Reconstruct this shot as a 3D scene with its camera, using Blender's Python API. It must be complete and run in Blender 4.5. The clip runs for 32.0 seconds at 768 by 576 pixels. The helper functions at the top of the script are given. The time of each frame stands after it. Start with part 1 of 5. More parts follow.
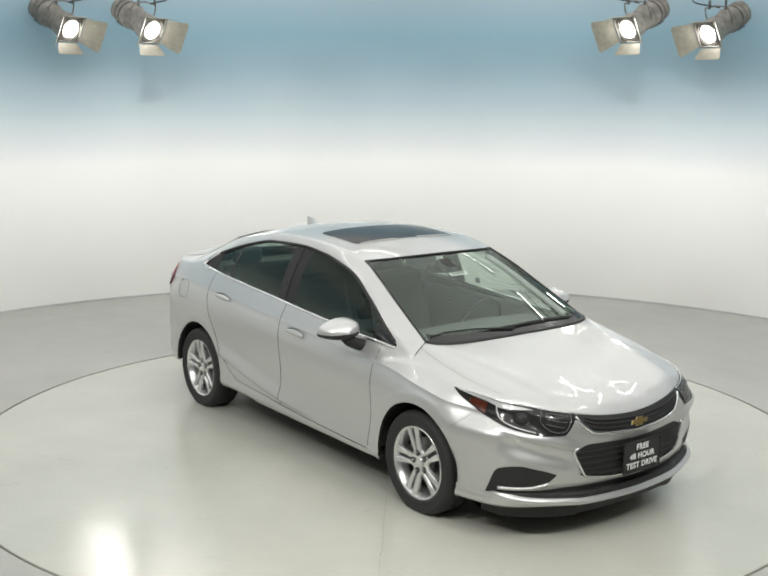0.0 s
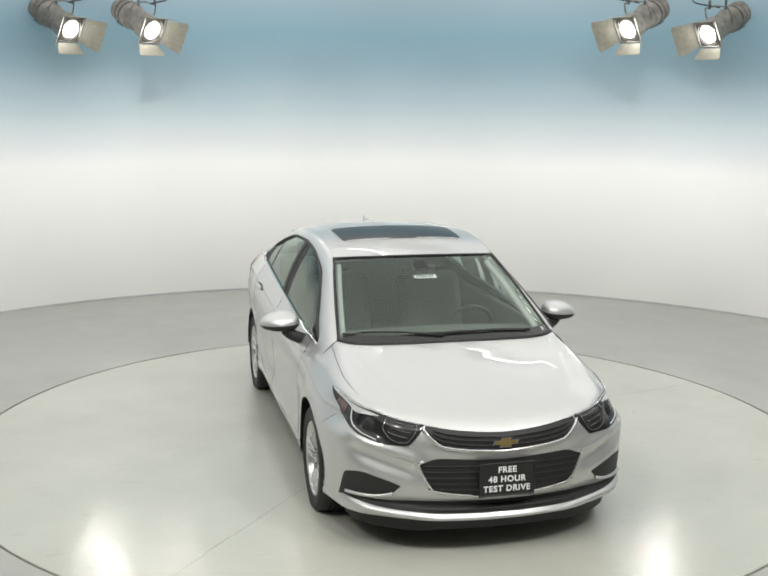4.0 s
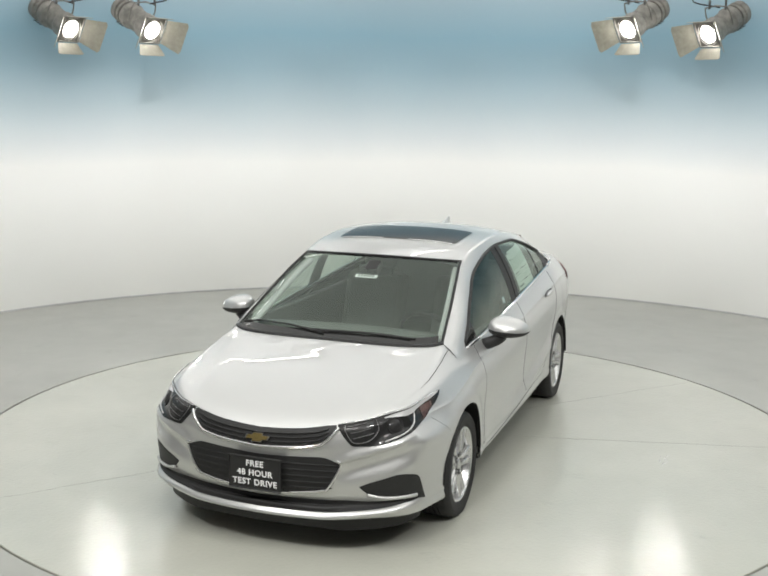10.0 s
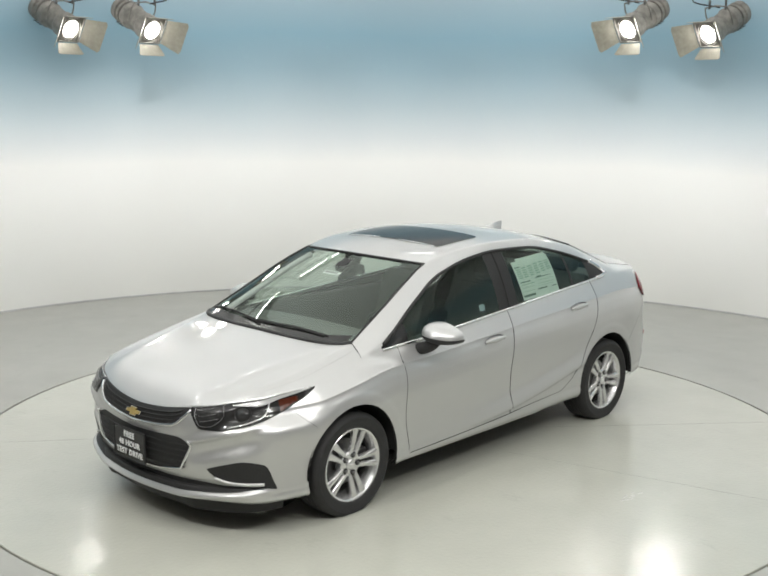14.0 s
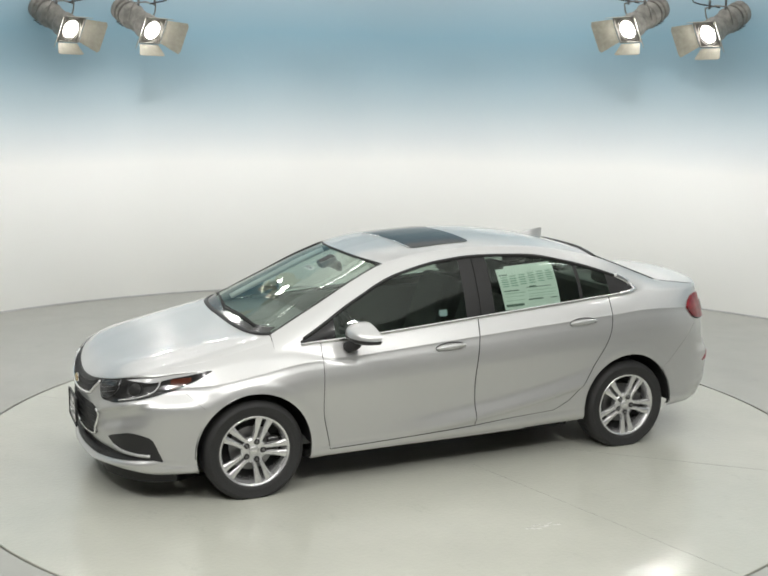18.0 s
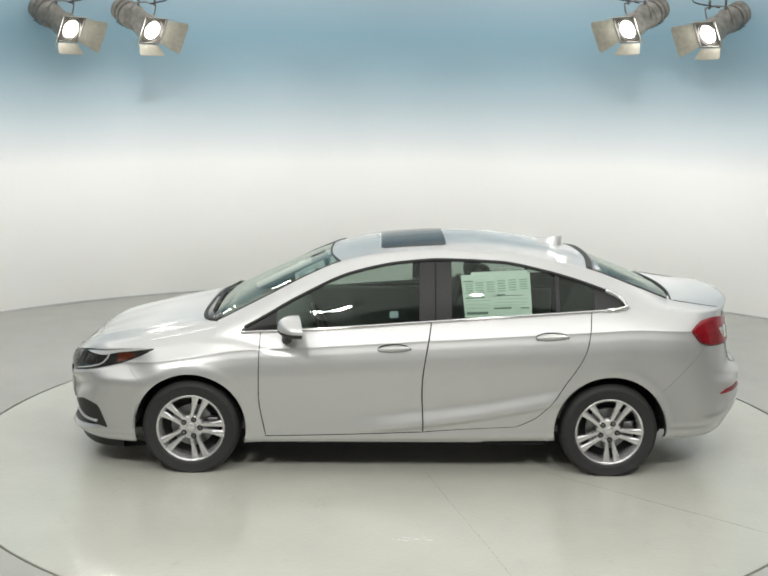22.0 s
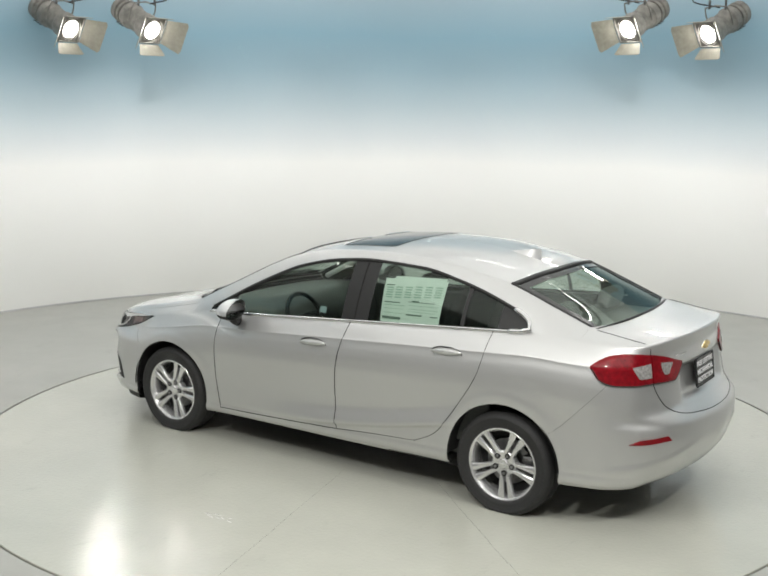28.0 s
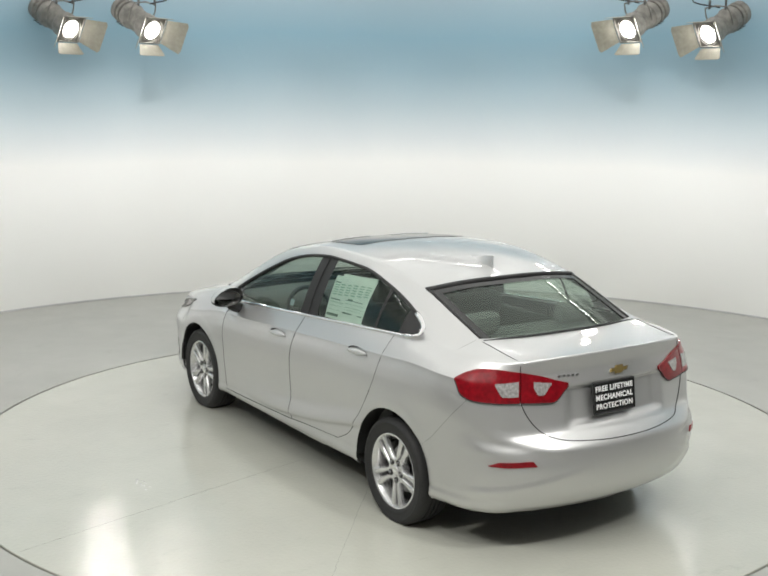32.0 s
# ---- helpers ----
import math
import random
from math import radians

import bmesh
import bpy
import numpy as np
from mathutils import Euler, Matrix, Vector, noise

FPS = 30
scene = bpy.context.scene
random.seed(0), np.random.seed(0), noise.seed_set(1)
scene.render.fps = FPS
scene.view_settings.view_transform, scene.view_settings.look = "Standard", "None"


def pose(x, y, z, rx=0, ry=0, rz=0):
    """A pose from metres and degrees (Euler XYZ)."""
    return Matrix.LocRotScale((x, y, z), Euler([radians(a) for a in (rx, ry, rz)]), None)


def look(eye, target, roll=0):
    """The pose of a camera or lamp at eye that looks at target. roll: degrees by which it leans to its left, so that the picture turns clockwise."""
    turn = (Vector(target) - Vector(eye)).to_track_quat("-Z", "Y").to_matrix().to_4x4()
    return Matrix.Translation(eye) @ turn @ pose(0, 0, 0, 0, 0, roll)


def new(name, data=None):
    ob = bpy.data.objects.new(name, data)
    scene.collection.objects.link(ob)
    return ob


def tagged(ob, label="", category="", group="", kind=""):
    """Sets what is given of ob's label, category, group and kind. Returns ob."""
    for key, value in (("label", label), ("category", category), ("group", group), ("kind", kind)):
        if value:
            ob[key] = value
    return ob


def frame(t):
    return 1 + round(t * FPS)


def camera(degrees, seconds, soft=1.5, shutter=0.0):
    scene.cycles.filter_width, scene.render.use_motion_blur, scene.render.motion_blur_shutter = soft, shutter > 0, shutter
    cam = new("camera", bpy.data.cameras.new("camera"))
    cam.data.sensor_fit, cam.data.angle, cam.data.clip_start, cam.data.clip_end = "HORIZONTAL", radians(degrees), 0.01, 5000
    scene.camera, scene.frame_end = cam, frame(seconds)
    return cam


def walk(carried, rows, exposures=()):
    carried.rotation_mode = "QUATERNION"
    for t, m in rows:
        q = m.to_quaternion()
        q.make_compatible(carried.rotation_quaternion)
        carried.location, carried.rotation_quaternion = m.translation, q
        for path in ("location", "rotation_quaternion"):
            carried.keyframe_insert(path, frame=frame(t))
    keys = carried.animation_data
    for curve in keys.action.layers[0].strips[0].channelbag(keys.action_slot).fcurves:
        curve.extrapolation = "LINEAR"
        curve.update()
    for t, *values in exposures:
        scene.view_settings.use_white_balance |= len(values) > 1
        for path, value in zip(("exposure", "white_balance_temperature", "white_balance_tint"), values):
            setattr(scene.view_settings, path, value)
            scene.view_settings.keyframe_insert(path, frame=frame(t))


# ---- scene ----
# A silver sedan turns on a studio turntable before a round cyclorama wall; the camera stands still.
SECONDS = 32.0
cam = camera(39.265, SECONDS, soft=1.9)
EYE = Vector((0.0, -7.577, 2.449))
CAM_POSE = Matrix.Translation(EYE) @ pose(0, 0, 0, 0, 0, 0.476) @ pose(0, 0, 0, 90 - 10.386, 0, 0) @ pose(0, 0, 0, 0, 0, 0.615)
walk(cam, [(0.0, CAM_POSE), (SECONDS, CAM_POSE)], exposures=[(0.0, 0.0), (SECONDS, 0.0)])


def heading(t):
    """The car's heading on the turntable, in degrees."""
    s = t / 32.0
    return math.degrees(-0.91075 - 3.26738 * s + 0.23366 * s ** 2 - 0.41268 * s ** 3 + 0.23323 * s ** 4)


def car_pose(t):
    return pose(0, 0, 0, 0, 0, heading(t)) @ pose(-0.0464, 0.0501, 0)


# ---- light ----
world = bpy.data.worlds.new("world")
scene.world = world
world.use_nodes = True
world.node_tree.nodes["Background"].inputs[0].default_value = (0.8, 0.9, 1.0, 1)
world.node_tree.nodes["Background"].inputs[1].default_value = 0.02

def area_light(name, m, sx, sy, power, colour=(1, 1, 1), shape="RECTANGLE"):
    d = bpy.data.lights.new(name, "AREA")
    d.shape, d.size, d.size_y, d.energy, d.color = shape, sx, sy, power, colour
    ob = new(name, d)
    ob.matrix_world = m
    return ob


def spot_light(name, m, power, angle, blend, size, colour=(1, 1, 1)):
    d = bpy.data.lights.new(name, "SPOT")
    d.energy, d.spot_size, d.spot_blend, d.shadow_soft_size, d.color = power, radians(angle), blend, size, colour
    ob = new(name, d)
    ob.matrix_world = m
    return ob


# unseen fill panel added over the turntable as broad top light, and tubes
WARM = (1.0, 0.99, 0.958)
PANEL_X, PANEL_Y, PANEL_MID = 5.2, 6.4, -1.0
area_light("overhead_fill_light", pose(0.0, PANEL_MID, 4.90), 2 * PANEL_X, 2 * PANEL_Y, 315, WARM)
TUBE_L = 1.5
TUBES = [(4.7 * math.sin(radians(a)), 4.7 * math.cos(radians(a)), -a) for a in (-96, -72, -48, -24, 0, 24, 48, 72, 96)]
for x, y, rz in TUBES:
    area_light("tube_light", pose(x, y, 4.80, 0, 0, rz), TUBE_L, 0.05, 7, WARM)
# unseen fill lights above the lamps, added to brighten the round wall's top
WALL_TOP_FILLS = []
for az in (-92, -55, -18, 18, 55, 92):
    a = radians(az)
    WALL_TOP_FILLS.append(look((4.9 * math.sin(a), 4.9 * math.cos(a), 4.72), (5.85 * math.sin(a), 5.85 * math.cos(a), 4.35)))
    cove = area_light("wall_top_fill", WALL_TOP_FILLS[-1], 2.6, 0.05, 5, WARM)
    cove.data.spread = radians(110)
# spotlights on the ceiling rig over the opening, turned to the car
RIG = []
for x, y, power in ((-3.0, -4.4, 235), (-1.0, -5.0, 180), (1.0, -5.0, 180), (3.0, -4.4, 235)):
    RIG.append(look((x, y, 4.35), (x * 0.15, 0, 0.7)))
    spot_light("rig_beam", RIG[-1] @ pose(0, 0, -0.30), power, 95, 0.8, 0.07, WARM)
# unseen long battens, added to make the bright band on the wall
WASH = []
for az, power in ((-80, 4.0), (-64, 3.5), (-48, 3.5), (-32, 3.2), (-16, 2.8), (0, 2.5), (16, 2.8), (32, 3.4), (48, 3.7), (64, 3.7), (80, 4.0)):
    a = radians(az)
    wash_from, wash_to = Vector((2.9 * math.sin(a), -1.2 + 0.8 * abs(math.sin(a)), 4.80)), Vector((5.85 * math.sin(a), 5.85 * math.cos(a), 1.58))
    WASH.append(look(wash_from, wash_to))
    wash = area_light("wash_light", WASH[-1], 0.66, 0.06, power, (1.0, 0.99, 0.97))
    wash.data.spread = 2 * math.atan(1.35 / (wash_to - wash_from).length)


# ---- materials ----
def rgba(c):
    return (c, c, c, 1) if isinstance(c, (int, float)) else (*c, 1)


class Nodes:
    """A node material with a Principled shader."""

    def __init__(self, name, colour=0.5, rough=0.5, metal=0.0, **more):
        self.mat = bpy.data.materials.new(name)
        self.mat.use_nodes = True
        self.t = self.mat.node_tree
        self.b = self.t.nodes["Principled BSDF"]
        self.b.inputs["Base Color"].default_value = rgba(colour)
        self.b.inputs["Roughness"].default_value = rough
        self.b.inputs["Metallic"].default_value = metal
        for key, value in more.items():
            self.b.inputs[key.replace("_", " ")].default_value = value

    def node(self, kind, **inputs):
        n = self.t.nodes.new(kind)
        for key, value in inputs.items():
            n.inputs[key.replace("_", " ")].default_value = value
        return n

    def link(self, a, b):
        self.t.links.new(a, b)

    def coords(self, scale=1.0):
        c = self.node("ShaderNodeTexCoord")
        m = self.node("ShaderNodeMapping")
        m.inputs["Scale"].default_value = (scale, scale, scale) if isinstance(scale, (int, float)) else scale
        self.link(c.outputs["Object"], m.inputs["Vector"])
        return m.outputs["Vector"]

    def noise(self, scale, detail=4.0, rough=0.55, stretch=1.0):
        n = self.node("ShaderNodeTexNoise", Scale=scale, Detail=detail, Roughness=rough)
        self.link(self.coords(stretch), n.inputs["Vector"])
        return n.outputs["Fac"]

    def ramp(self, fac, stops):
        r = self.node("ShaderNodeValToRGB")
        e = r.color_ramp.elements
        while len(e) < len(stops):
            e.new(0.5)
        for el, (p, c) in zip(e, stops):
            el.position, el.color = p, rgba(c)
        self.link(fac, r.inputs["Fac"])
        return r.outputs["Color"]

    def vary(self, fac, low, high, to="Base Color"):
        self.link(self.ramp(fac, ((0.3, low), (0.7, high))), self.b.inputs[to])

    def bump(self, fac, strength, distance):
        n = self.node("ShaderNodeBump", Strength=strength, Distance=distance)
        self.link(fac, n.inputs["Height"])
        self.link(n.outputs["Normal"], self.b.inputs["Normal"])
        return self


def plain(name, colour, rough, metal=0.0, grain=0.0, size=60.0, **more):
    m = Nodes(name, colour, rough, metal, **more)
    c = rgba(colour)[:3]
    if grain:
        m.vary(m.noise(size), tuple(v * (1 - grain) for v in c), tuple(min(1, v * (1 + grain)) for v in c))
    return m.mat


def paint_material():
    """Silver metallic: tightly and loosely laid flakes under one clear coat."""
    m = Nodes("silver_paint", 0.5, 0.32, 0.94, Coat_Weight=1.0, Coat_Roughness=0.015)
    flakes = m.noise(900, 1.0)
    m.vary(flakes, (0.59, 0.592, 0.588), (0.66, 0.662, 0.658))
    loose = m.node("ShaderNodeBsdfPrincipled", Roughness=0.62, Metallic=0.85, Coat_Weight=1.0, Coat_Roughness=0.015)
    m.link(m.ramp(flakes, ((0.3, (0.56, 0.562, 0.556)), (0.7, (0.63, 0.632, 0.626)))), loose.inputs["Base Color"])
    mix = m.node("ShaderNodeMixShader", Fac=0.58)
    m.link(m.b.outputs[0], mix.inputs[1])
    m.link(loose.outputs[0], mix.inputs[2])
    m.link(mix.outputs[0], m.t.nodes["Material Output"].inputs["Surface"])
    return m.mat


def glass_material(name, tint, ior=1.7):
    m = Nodes(name)
    out = m.t.nodes["Material Output"]
    clear = m.node("ShaderNodeBsdfTransparent")
    clear.inputs["Color"].default_value = rgba(tint)
    gloss = m.node("ShaderNodeBsdfGlossy")
    gloss.inputs["Roughness"].default_value = 0.02
    gloss.inputs["Color"].default_value = (0.88, 0.97, 0.90, 1)
    graze = m.node("ShaderNodeLayerWeight", Blend=0.5)
    fifth = m.node("ShaderNodeMath")
    fifth.operation = "POWER"
    fifth.inputs[1].default_value = 5.0
    m.link(graze.outputs["Facing"], fifth.inputs[0])
    base = ((ior - 1) / (ior + 1)) ** 2
    gain = m.node("ShaderNodeMath")
    gain.operation = "MULTIPLY_ADD"
    gain.inputs[1].default_value, gain.inputs[2].default_value = 1 - base, base
    m.link(fifth.outputs[0], gain.inputs[0])
    mix = m.node("ShaderNodeMixShader")
    m.link(gain.outputs[0], mix.inputs[0])
    m.link(clear.outputs[0], mix.inputs[1])
    m.link(gloss.outputs[0], mix.inputs[2])
    m.link(mix.outputs[0], out.inputs["Surface"])
    m.t.nodes.remove(m.b)
    return m.mat


def floor_material(name, low, high, rough, gloss):
    """Pale coating under a clear, slightly rippled gloss."""
    m = Nodes(name, low, rough, 0.0, Specular_IOR_Level=0.12, Coat_Weight=gloss, Coat_Roughness=0.085)
    wear = m.ramp(m.noise(0.9, 6.0, 0.6), ((0.3, low), (0.7, high)))
    scuff = m.ramp(m.noise(5.5, 8.0, 0.72, (1.0, 0.45, 1.0)), ((0.27, 0.86), (0.40, 1.0)))
    mix = m.node("ShaderNodeMix")
    mix.data_type, mix.blend_type = "RGBA", "MULTIPLY"
    mix.inputs["Factor"].default_value = 1.0
    m.link(wear, mix.inputs[6])
    m.link(scuff, mix.inputs[7])
    m.link(mix.outputs[2], m.b.inputs["Base Color"])
    m.link(m.ramp(m.noise(3.0, 5.0), ((0.3, rough - 0.05), (0.75, rough + 0.08))), m.b.inputs["Roughness"])
    n = m.node("ShaderNodeBump", Strength=0.9, Distance=0.0024)
    m.link(m.noise(42, 1.5, 0.5), n.inputs["Height"])
    m.link(n.outputs["Normal"], m.b.inputs["Coat Normal"])
    return m.mat


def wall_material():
    """A backdrop: off-white below, fading to sky blue above; white unseen top added to brighten reflections."""
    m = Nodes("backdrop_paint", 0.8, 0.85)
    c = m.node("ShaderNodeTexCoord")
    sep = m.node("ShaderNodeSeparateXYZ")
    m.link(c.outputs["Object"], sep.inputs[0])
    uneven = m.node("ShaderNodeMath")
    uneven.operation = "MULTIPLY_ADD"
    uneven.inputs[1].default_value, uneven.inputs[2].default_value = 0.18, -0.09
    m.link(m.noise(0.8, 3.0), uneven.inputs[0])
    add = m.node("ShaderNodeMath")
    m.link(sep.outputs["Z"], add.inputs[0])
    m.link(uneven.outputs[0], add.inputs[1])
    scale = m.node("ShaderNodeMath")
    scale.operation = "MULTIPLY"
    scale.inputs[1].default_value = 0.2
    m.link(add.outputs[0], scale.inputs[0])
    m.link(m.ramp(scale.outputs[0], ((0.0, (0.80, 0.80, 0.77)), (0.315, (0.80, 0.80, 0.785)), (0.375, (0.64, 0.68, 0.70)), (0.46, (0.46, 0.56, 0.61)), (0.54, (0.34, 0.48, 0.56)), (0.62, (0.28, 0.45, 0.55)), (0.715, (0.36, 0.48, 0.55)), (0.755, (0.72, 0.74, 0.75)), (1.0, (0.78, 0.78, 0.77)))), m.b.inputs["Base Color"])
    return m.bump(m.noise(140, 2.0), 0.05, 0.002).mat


PAINT = paint_material()
BLACK = plain("black_plastic", 0.024, 0.5, 0, 0.2, 200, Specular_IOR_Level=0.3)
GLOSS_BLACK = plain("gloss_black", 0.018, 0.12)
RUBBER = plain("tyre_rubber", 0.021, 0.7, 0, 0.25, 120)
# mirror kept dark: the dim reflection is put into its colour
MIRROR = plain("mirror_glass", 0.10, 0.03, 1.0)
CHROME = plain("chrome", 0.82, 0.08, 1.0)
ALLOY = plain("alloy", 0.70, 0.27, 0.8, 0.05, 300)
DARK = plain("dark_void", 0.013, 0.9)
STEEL = plain("brake_steel", 0.25, 0.4, 1.0, 0.2, 90)
GLASS = glass_material("tinted_glass", (0.60, 0.68, 0.63), 1.6)
SCREEN = glass_material("windscreen_glass", (0.84, 0.91, 0.86), 1.8)
BACK_GLASS = glass_material("rear_window_glass", (0.72, 0.81, 0.75))
SMOKE = plain("sunroof_glass", 0.028, 0.12, 0, 0, 60, Specular_IOR_Level=0.2)
RED = plain("tail_red", (0.19, 0.002, 0.007), 0.3, 0.0, 0.35, 40, Specular_IOR_Level=0.15, Coat_Weight=0.6, Coat_Roughness=0.02)
CLEAR_LAMP = plain("light_guide_clear", (0.60, 0.60, 0.60), 0.15, 0.3)
REVERSING = plain("reversing_lens", (0.36, 0.35, 0.34), 0.12, 0.2, 0.35, 70, Coat_Weight=1.0)
LAMP_GREY_GLASS = plain("grey_lamp_glass", 0.05, 0.15, 0.5, 0.4, 45)
AMBER = plain("amber_reflector", (0.07, 0.014, 0.005), 0.2, 0, 0, Coat_Weight=1.0)
GOLD = plain("gold_badge", (0.66, 0.50, 0.20), 0.2, 0.9)
WHITE = plain("white_print", 0.85, 0.5)
PALE_BLUE = plain("pale_blue_print", (0.42, 0.50, 0.55), 0.5)
SHEET = plain("pale_green_sheet", (0.88, 0.93, 0.88), 0.55, 0, 0.04, 9)
PRINT = plain("grey_print", (0.18, 0.24, 0.20), 0.6)
PRINT_PALE = plain("pale_print", (0.40, 0.55, 0.45), 0.6)
SEAT = plain("grey_cloth", (0.10, 0.104, 0.098), 0.9, 0, 0.15, 30)
TRIM = plain("interior_plastic", (0.12, 0.125, 0.118), 0.6, 0, 0.1, 30)
LINER = plain("headliner", 0.5, 0.9, 0, 0.08, 120)
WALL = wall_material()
ROOM = plain("grey_room_paint", 0.6, 0.9, 0, 0.15, 3)
CEIL = plain("ceiling_paint", 0.75, 0.9, 0, 0.1, 3)
# outer floor: same coating, coloured darker to stand in for weaker light
FLOOR = floor_material("dimmed_floor_coating", (0.375, 0.377, 0.347), (0.43, 0.432, 0.40), 0.45, 0.4)
DISC = floor_material("turntable_coating", (0.45, 0.455, 0.40), (0.525, 0.53, 0.465), 0.40, 0.9)
JOINT = plain("joint_rubber", 0.03, 0.8)
LAMP_GREY = plain("lamp_housing_grey", (0.21, 0.20, 0.18), 0.55, 0.2, 0.35, 14)
BARN = plain("barn_door_metal", (0.36, 0.345, 0.29), 0.45, 0.5, 0.12, 20)


def glow(name, colour, strength):
    m = Nodes(name, 0.8, 0.3)
    m.b.inputs["Emission Color"].default_value = rgba(colour)
    m.b.inputs["Emission Strength"].default_value = strength
    return m.mat


LAMP_GLOW = glow("spot_glow", (1.0, 0.97, 0.92), 22.0)
TUBE_GLOW = plain("panel_diffuser", 0.8, 0.6, 0, 0.03, 2)


# ---- mesh tools ----
def part(name, bm, material, parent, label="", smooth=False, angle=None):
    """Links a bmesh as one mesh object under parent (or at top level)."""
    me = bpy.data.meshes.new(name)
    bmesh.ops.recalc_face_normals(bm, faces=bm.faces)
    if smooth:
        for f in bm.faces:
            f.smooth = True
    if angle:
        for e in bm.edges:
            if len(e.link_faces) == 2 and e.calc_face_angle(0) > radians(angle):
                e.smooth = False
    bm.to_mesh(me)
    bm.free()
    for m in material if isinstance(material, (list, tuple)) else (material,):
        me.materials.append(m)
    ob = new(name, me)
    if parent is not None:
        ob.parent = parent
    if label:
        tagged(ob, label)
    return ob


def box(bm, x0, y0, z0, x1, y1, z1, bevel=0.0, m=None, seg=2):
    made = bmesh.ops.create_cube(bm, size=1)["verts"]
    for v in made:
        v.co = Vector(((x0 + x1) / 2 + v.co.x * (x1 - x0), (y0 + y1) / 2 + v.co.y * (y1 - y0), (z0 + z1) / 2 + v.co.z * (z1 - z0)))
    if bevel:
        edges = list({e for v in made for e in v.link_edges})
        made = [v for v in bmesh.ops.bevel(bm, geom=edges, offset=bevel, segments=seg, affect="EDGES", profile=0.5)["verts"]]
    if m is not None:
        for v in made:
            v.co = m @ v.co
    return bm


def lathe(bm, profile, n=48, m=None, arc=(0.0, 360.0)):
    """Turns (radius, height) pairs about z."""
    full = abs(arc[1] - arc[0] - 360) < 1e-6
    rings = []
    for k in range(n if full else n + 1):
        a = radians(arc[0] + (arc[1] - arc[0]) * k / n)
        row = [Vector((r * math.cos(a), r * math.sin(a), h)) for r, h in profile]
        rings.append([bm.verts.new(m @ v if m is not None else v) for v in row])
    for k in range(n):
        a, b = rings[k], rings[(k + 1) % len(rings)]
        for i in range(len(profile) - 1):
            bm.faces.new((a[i], b[i], b[i + 1], a[i + 1]))
    return bm


def tube(bm, pts, r, n=8, closed=False, flat=1.0, up=Vector((0, 0, 1))):
    """A round or flattened rod along points."""
    pts = [Vector(p) for p in pts]
    rings = []
    for i, p in enumerate(pts):
        a = pts[i - 1] if i or closed else p
        b = pts[(i + 1) % len(pts)] if i < len(pts) - 1 or closed else p
        d = (b - a).normalized()
        u = d.cross(up)
        u = u.normalized() if u.length > 1e-4 else Vector((1, 0, 0))
        w = u.cross(d)
        rings.append([bm.verts.new(p + r * (math.cos(2 * math.pi * k / n) * w + flat * math.sin(2 * math.pi * k / n) * u)) for k in range(n)])
    for i in range(len(rings) - (0 if closed else 1)):
        a, b = rings[i], rings[(i + 1) % len(rings)]
        for k in range(n):
            bm.faces.new((a[k], a[(k + 1) % n], b[(k + 1) % n], b[k]))
    if not closed:
        bm.faces.new(rings[0])
        bm.faces.new(list(reversed(rings[-1])))
    return bm


def pchip(xs, ys):
    """A shape-keeping cubic through the points (xs rising)."""
    xs, ys = np.array(xs, float), np.array(ys, float)
    if xs[0] > xs[-1]:
        xs, ys = xs[::-1], ys[::-1]
    h, d = np.diff(xs), np.diff(ys) / np.diff(xs)
    s = np.zeros(len(xs))
    for i in range(1, len(xs) - 1):
        if d[i - 1] * d[i] > 0:
            w1, w2 = 2 * h[i] + h[i - 1], h[i] + 2 * h[i - 1]
            s[i] = (w1 + w2) / (w1 / d[i - 1] + w2 / d[i])
    s[0], s[-1] = d[0], d[-1]

    def f(x):
        x = min(max(float(x), xs[0]), xs[-1])
        i = min(max(int(np.searchsorted(xs, x)) - 1, 0), len(h) - 1)
        t = (x - xs[i]) / h[i]
        return float(ys[i] * (1 + 2 * t) * (1 - t) ** 2 + s[i] * h[i] * t * (1 - t) ** 2 + ys[i + 1] * t * t * (3 - 2 * t) + s[i + 1] * h[i] * t * t * (t - 1))
    return f


def smooth_curve(pts, closed=False, n=8):
    """Catmull-Rom through the points."""
    pts = [np.array(p, float) for p in pts]
    out, m = [], len(pts)
    for i in range(m if closed else m - 1):
        p1, p2 = pts[i], pts[(i + 1) % m]
        p0 = pts[i - 1] if i or closed else 2 * p1 - p2
        p3 = pts[(i + 2) % m] if i + 2 < m or closed else 2 * p2 - p1
        for k in range(n):
            t = k / n
            out.append(0.5 * (2 * p1 + (p2 - p0) * t + (2 * p0 - 5 * p1 + 4 * p2 - p3) * t * t + (3 * p1 - p0 - 3 * p2 + p3) * t ** 3))
    if not closed:
        out.append(pts[-1])
    return out


def smoothstep(a, b, x):
    t = min(max((x - a) / (b - a), 0), 1)
    return t * t * (3 - 2 * t)


def thing(name, label, category, m=None, group="", kind=""):
    e = new(name)
    e.empty_display_size = 0.2
    if m is not None:
        e.matrix_world = m
    return tagged(e, label, category, group, kind)


# ---- the studio ----
WALL_R, DISC_R, WALL_H, CEIL_H = 5.87, 2.985, 4.9, 5.0


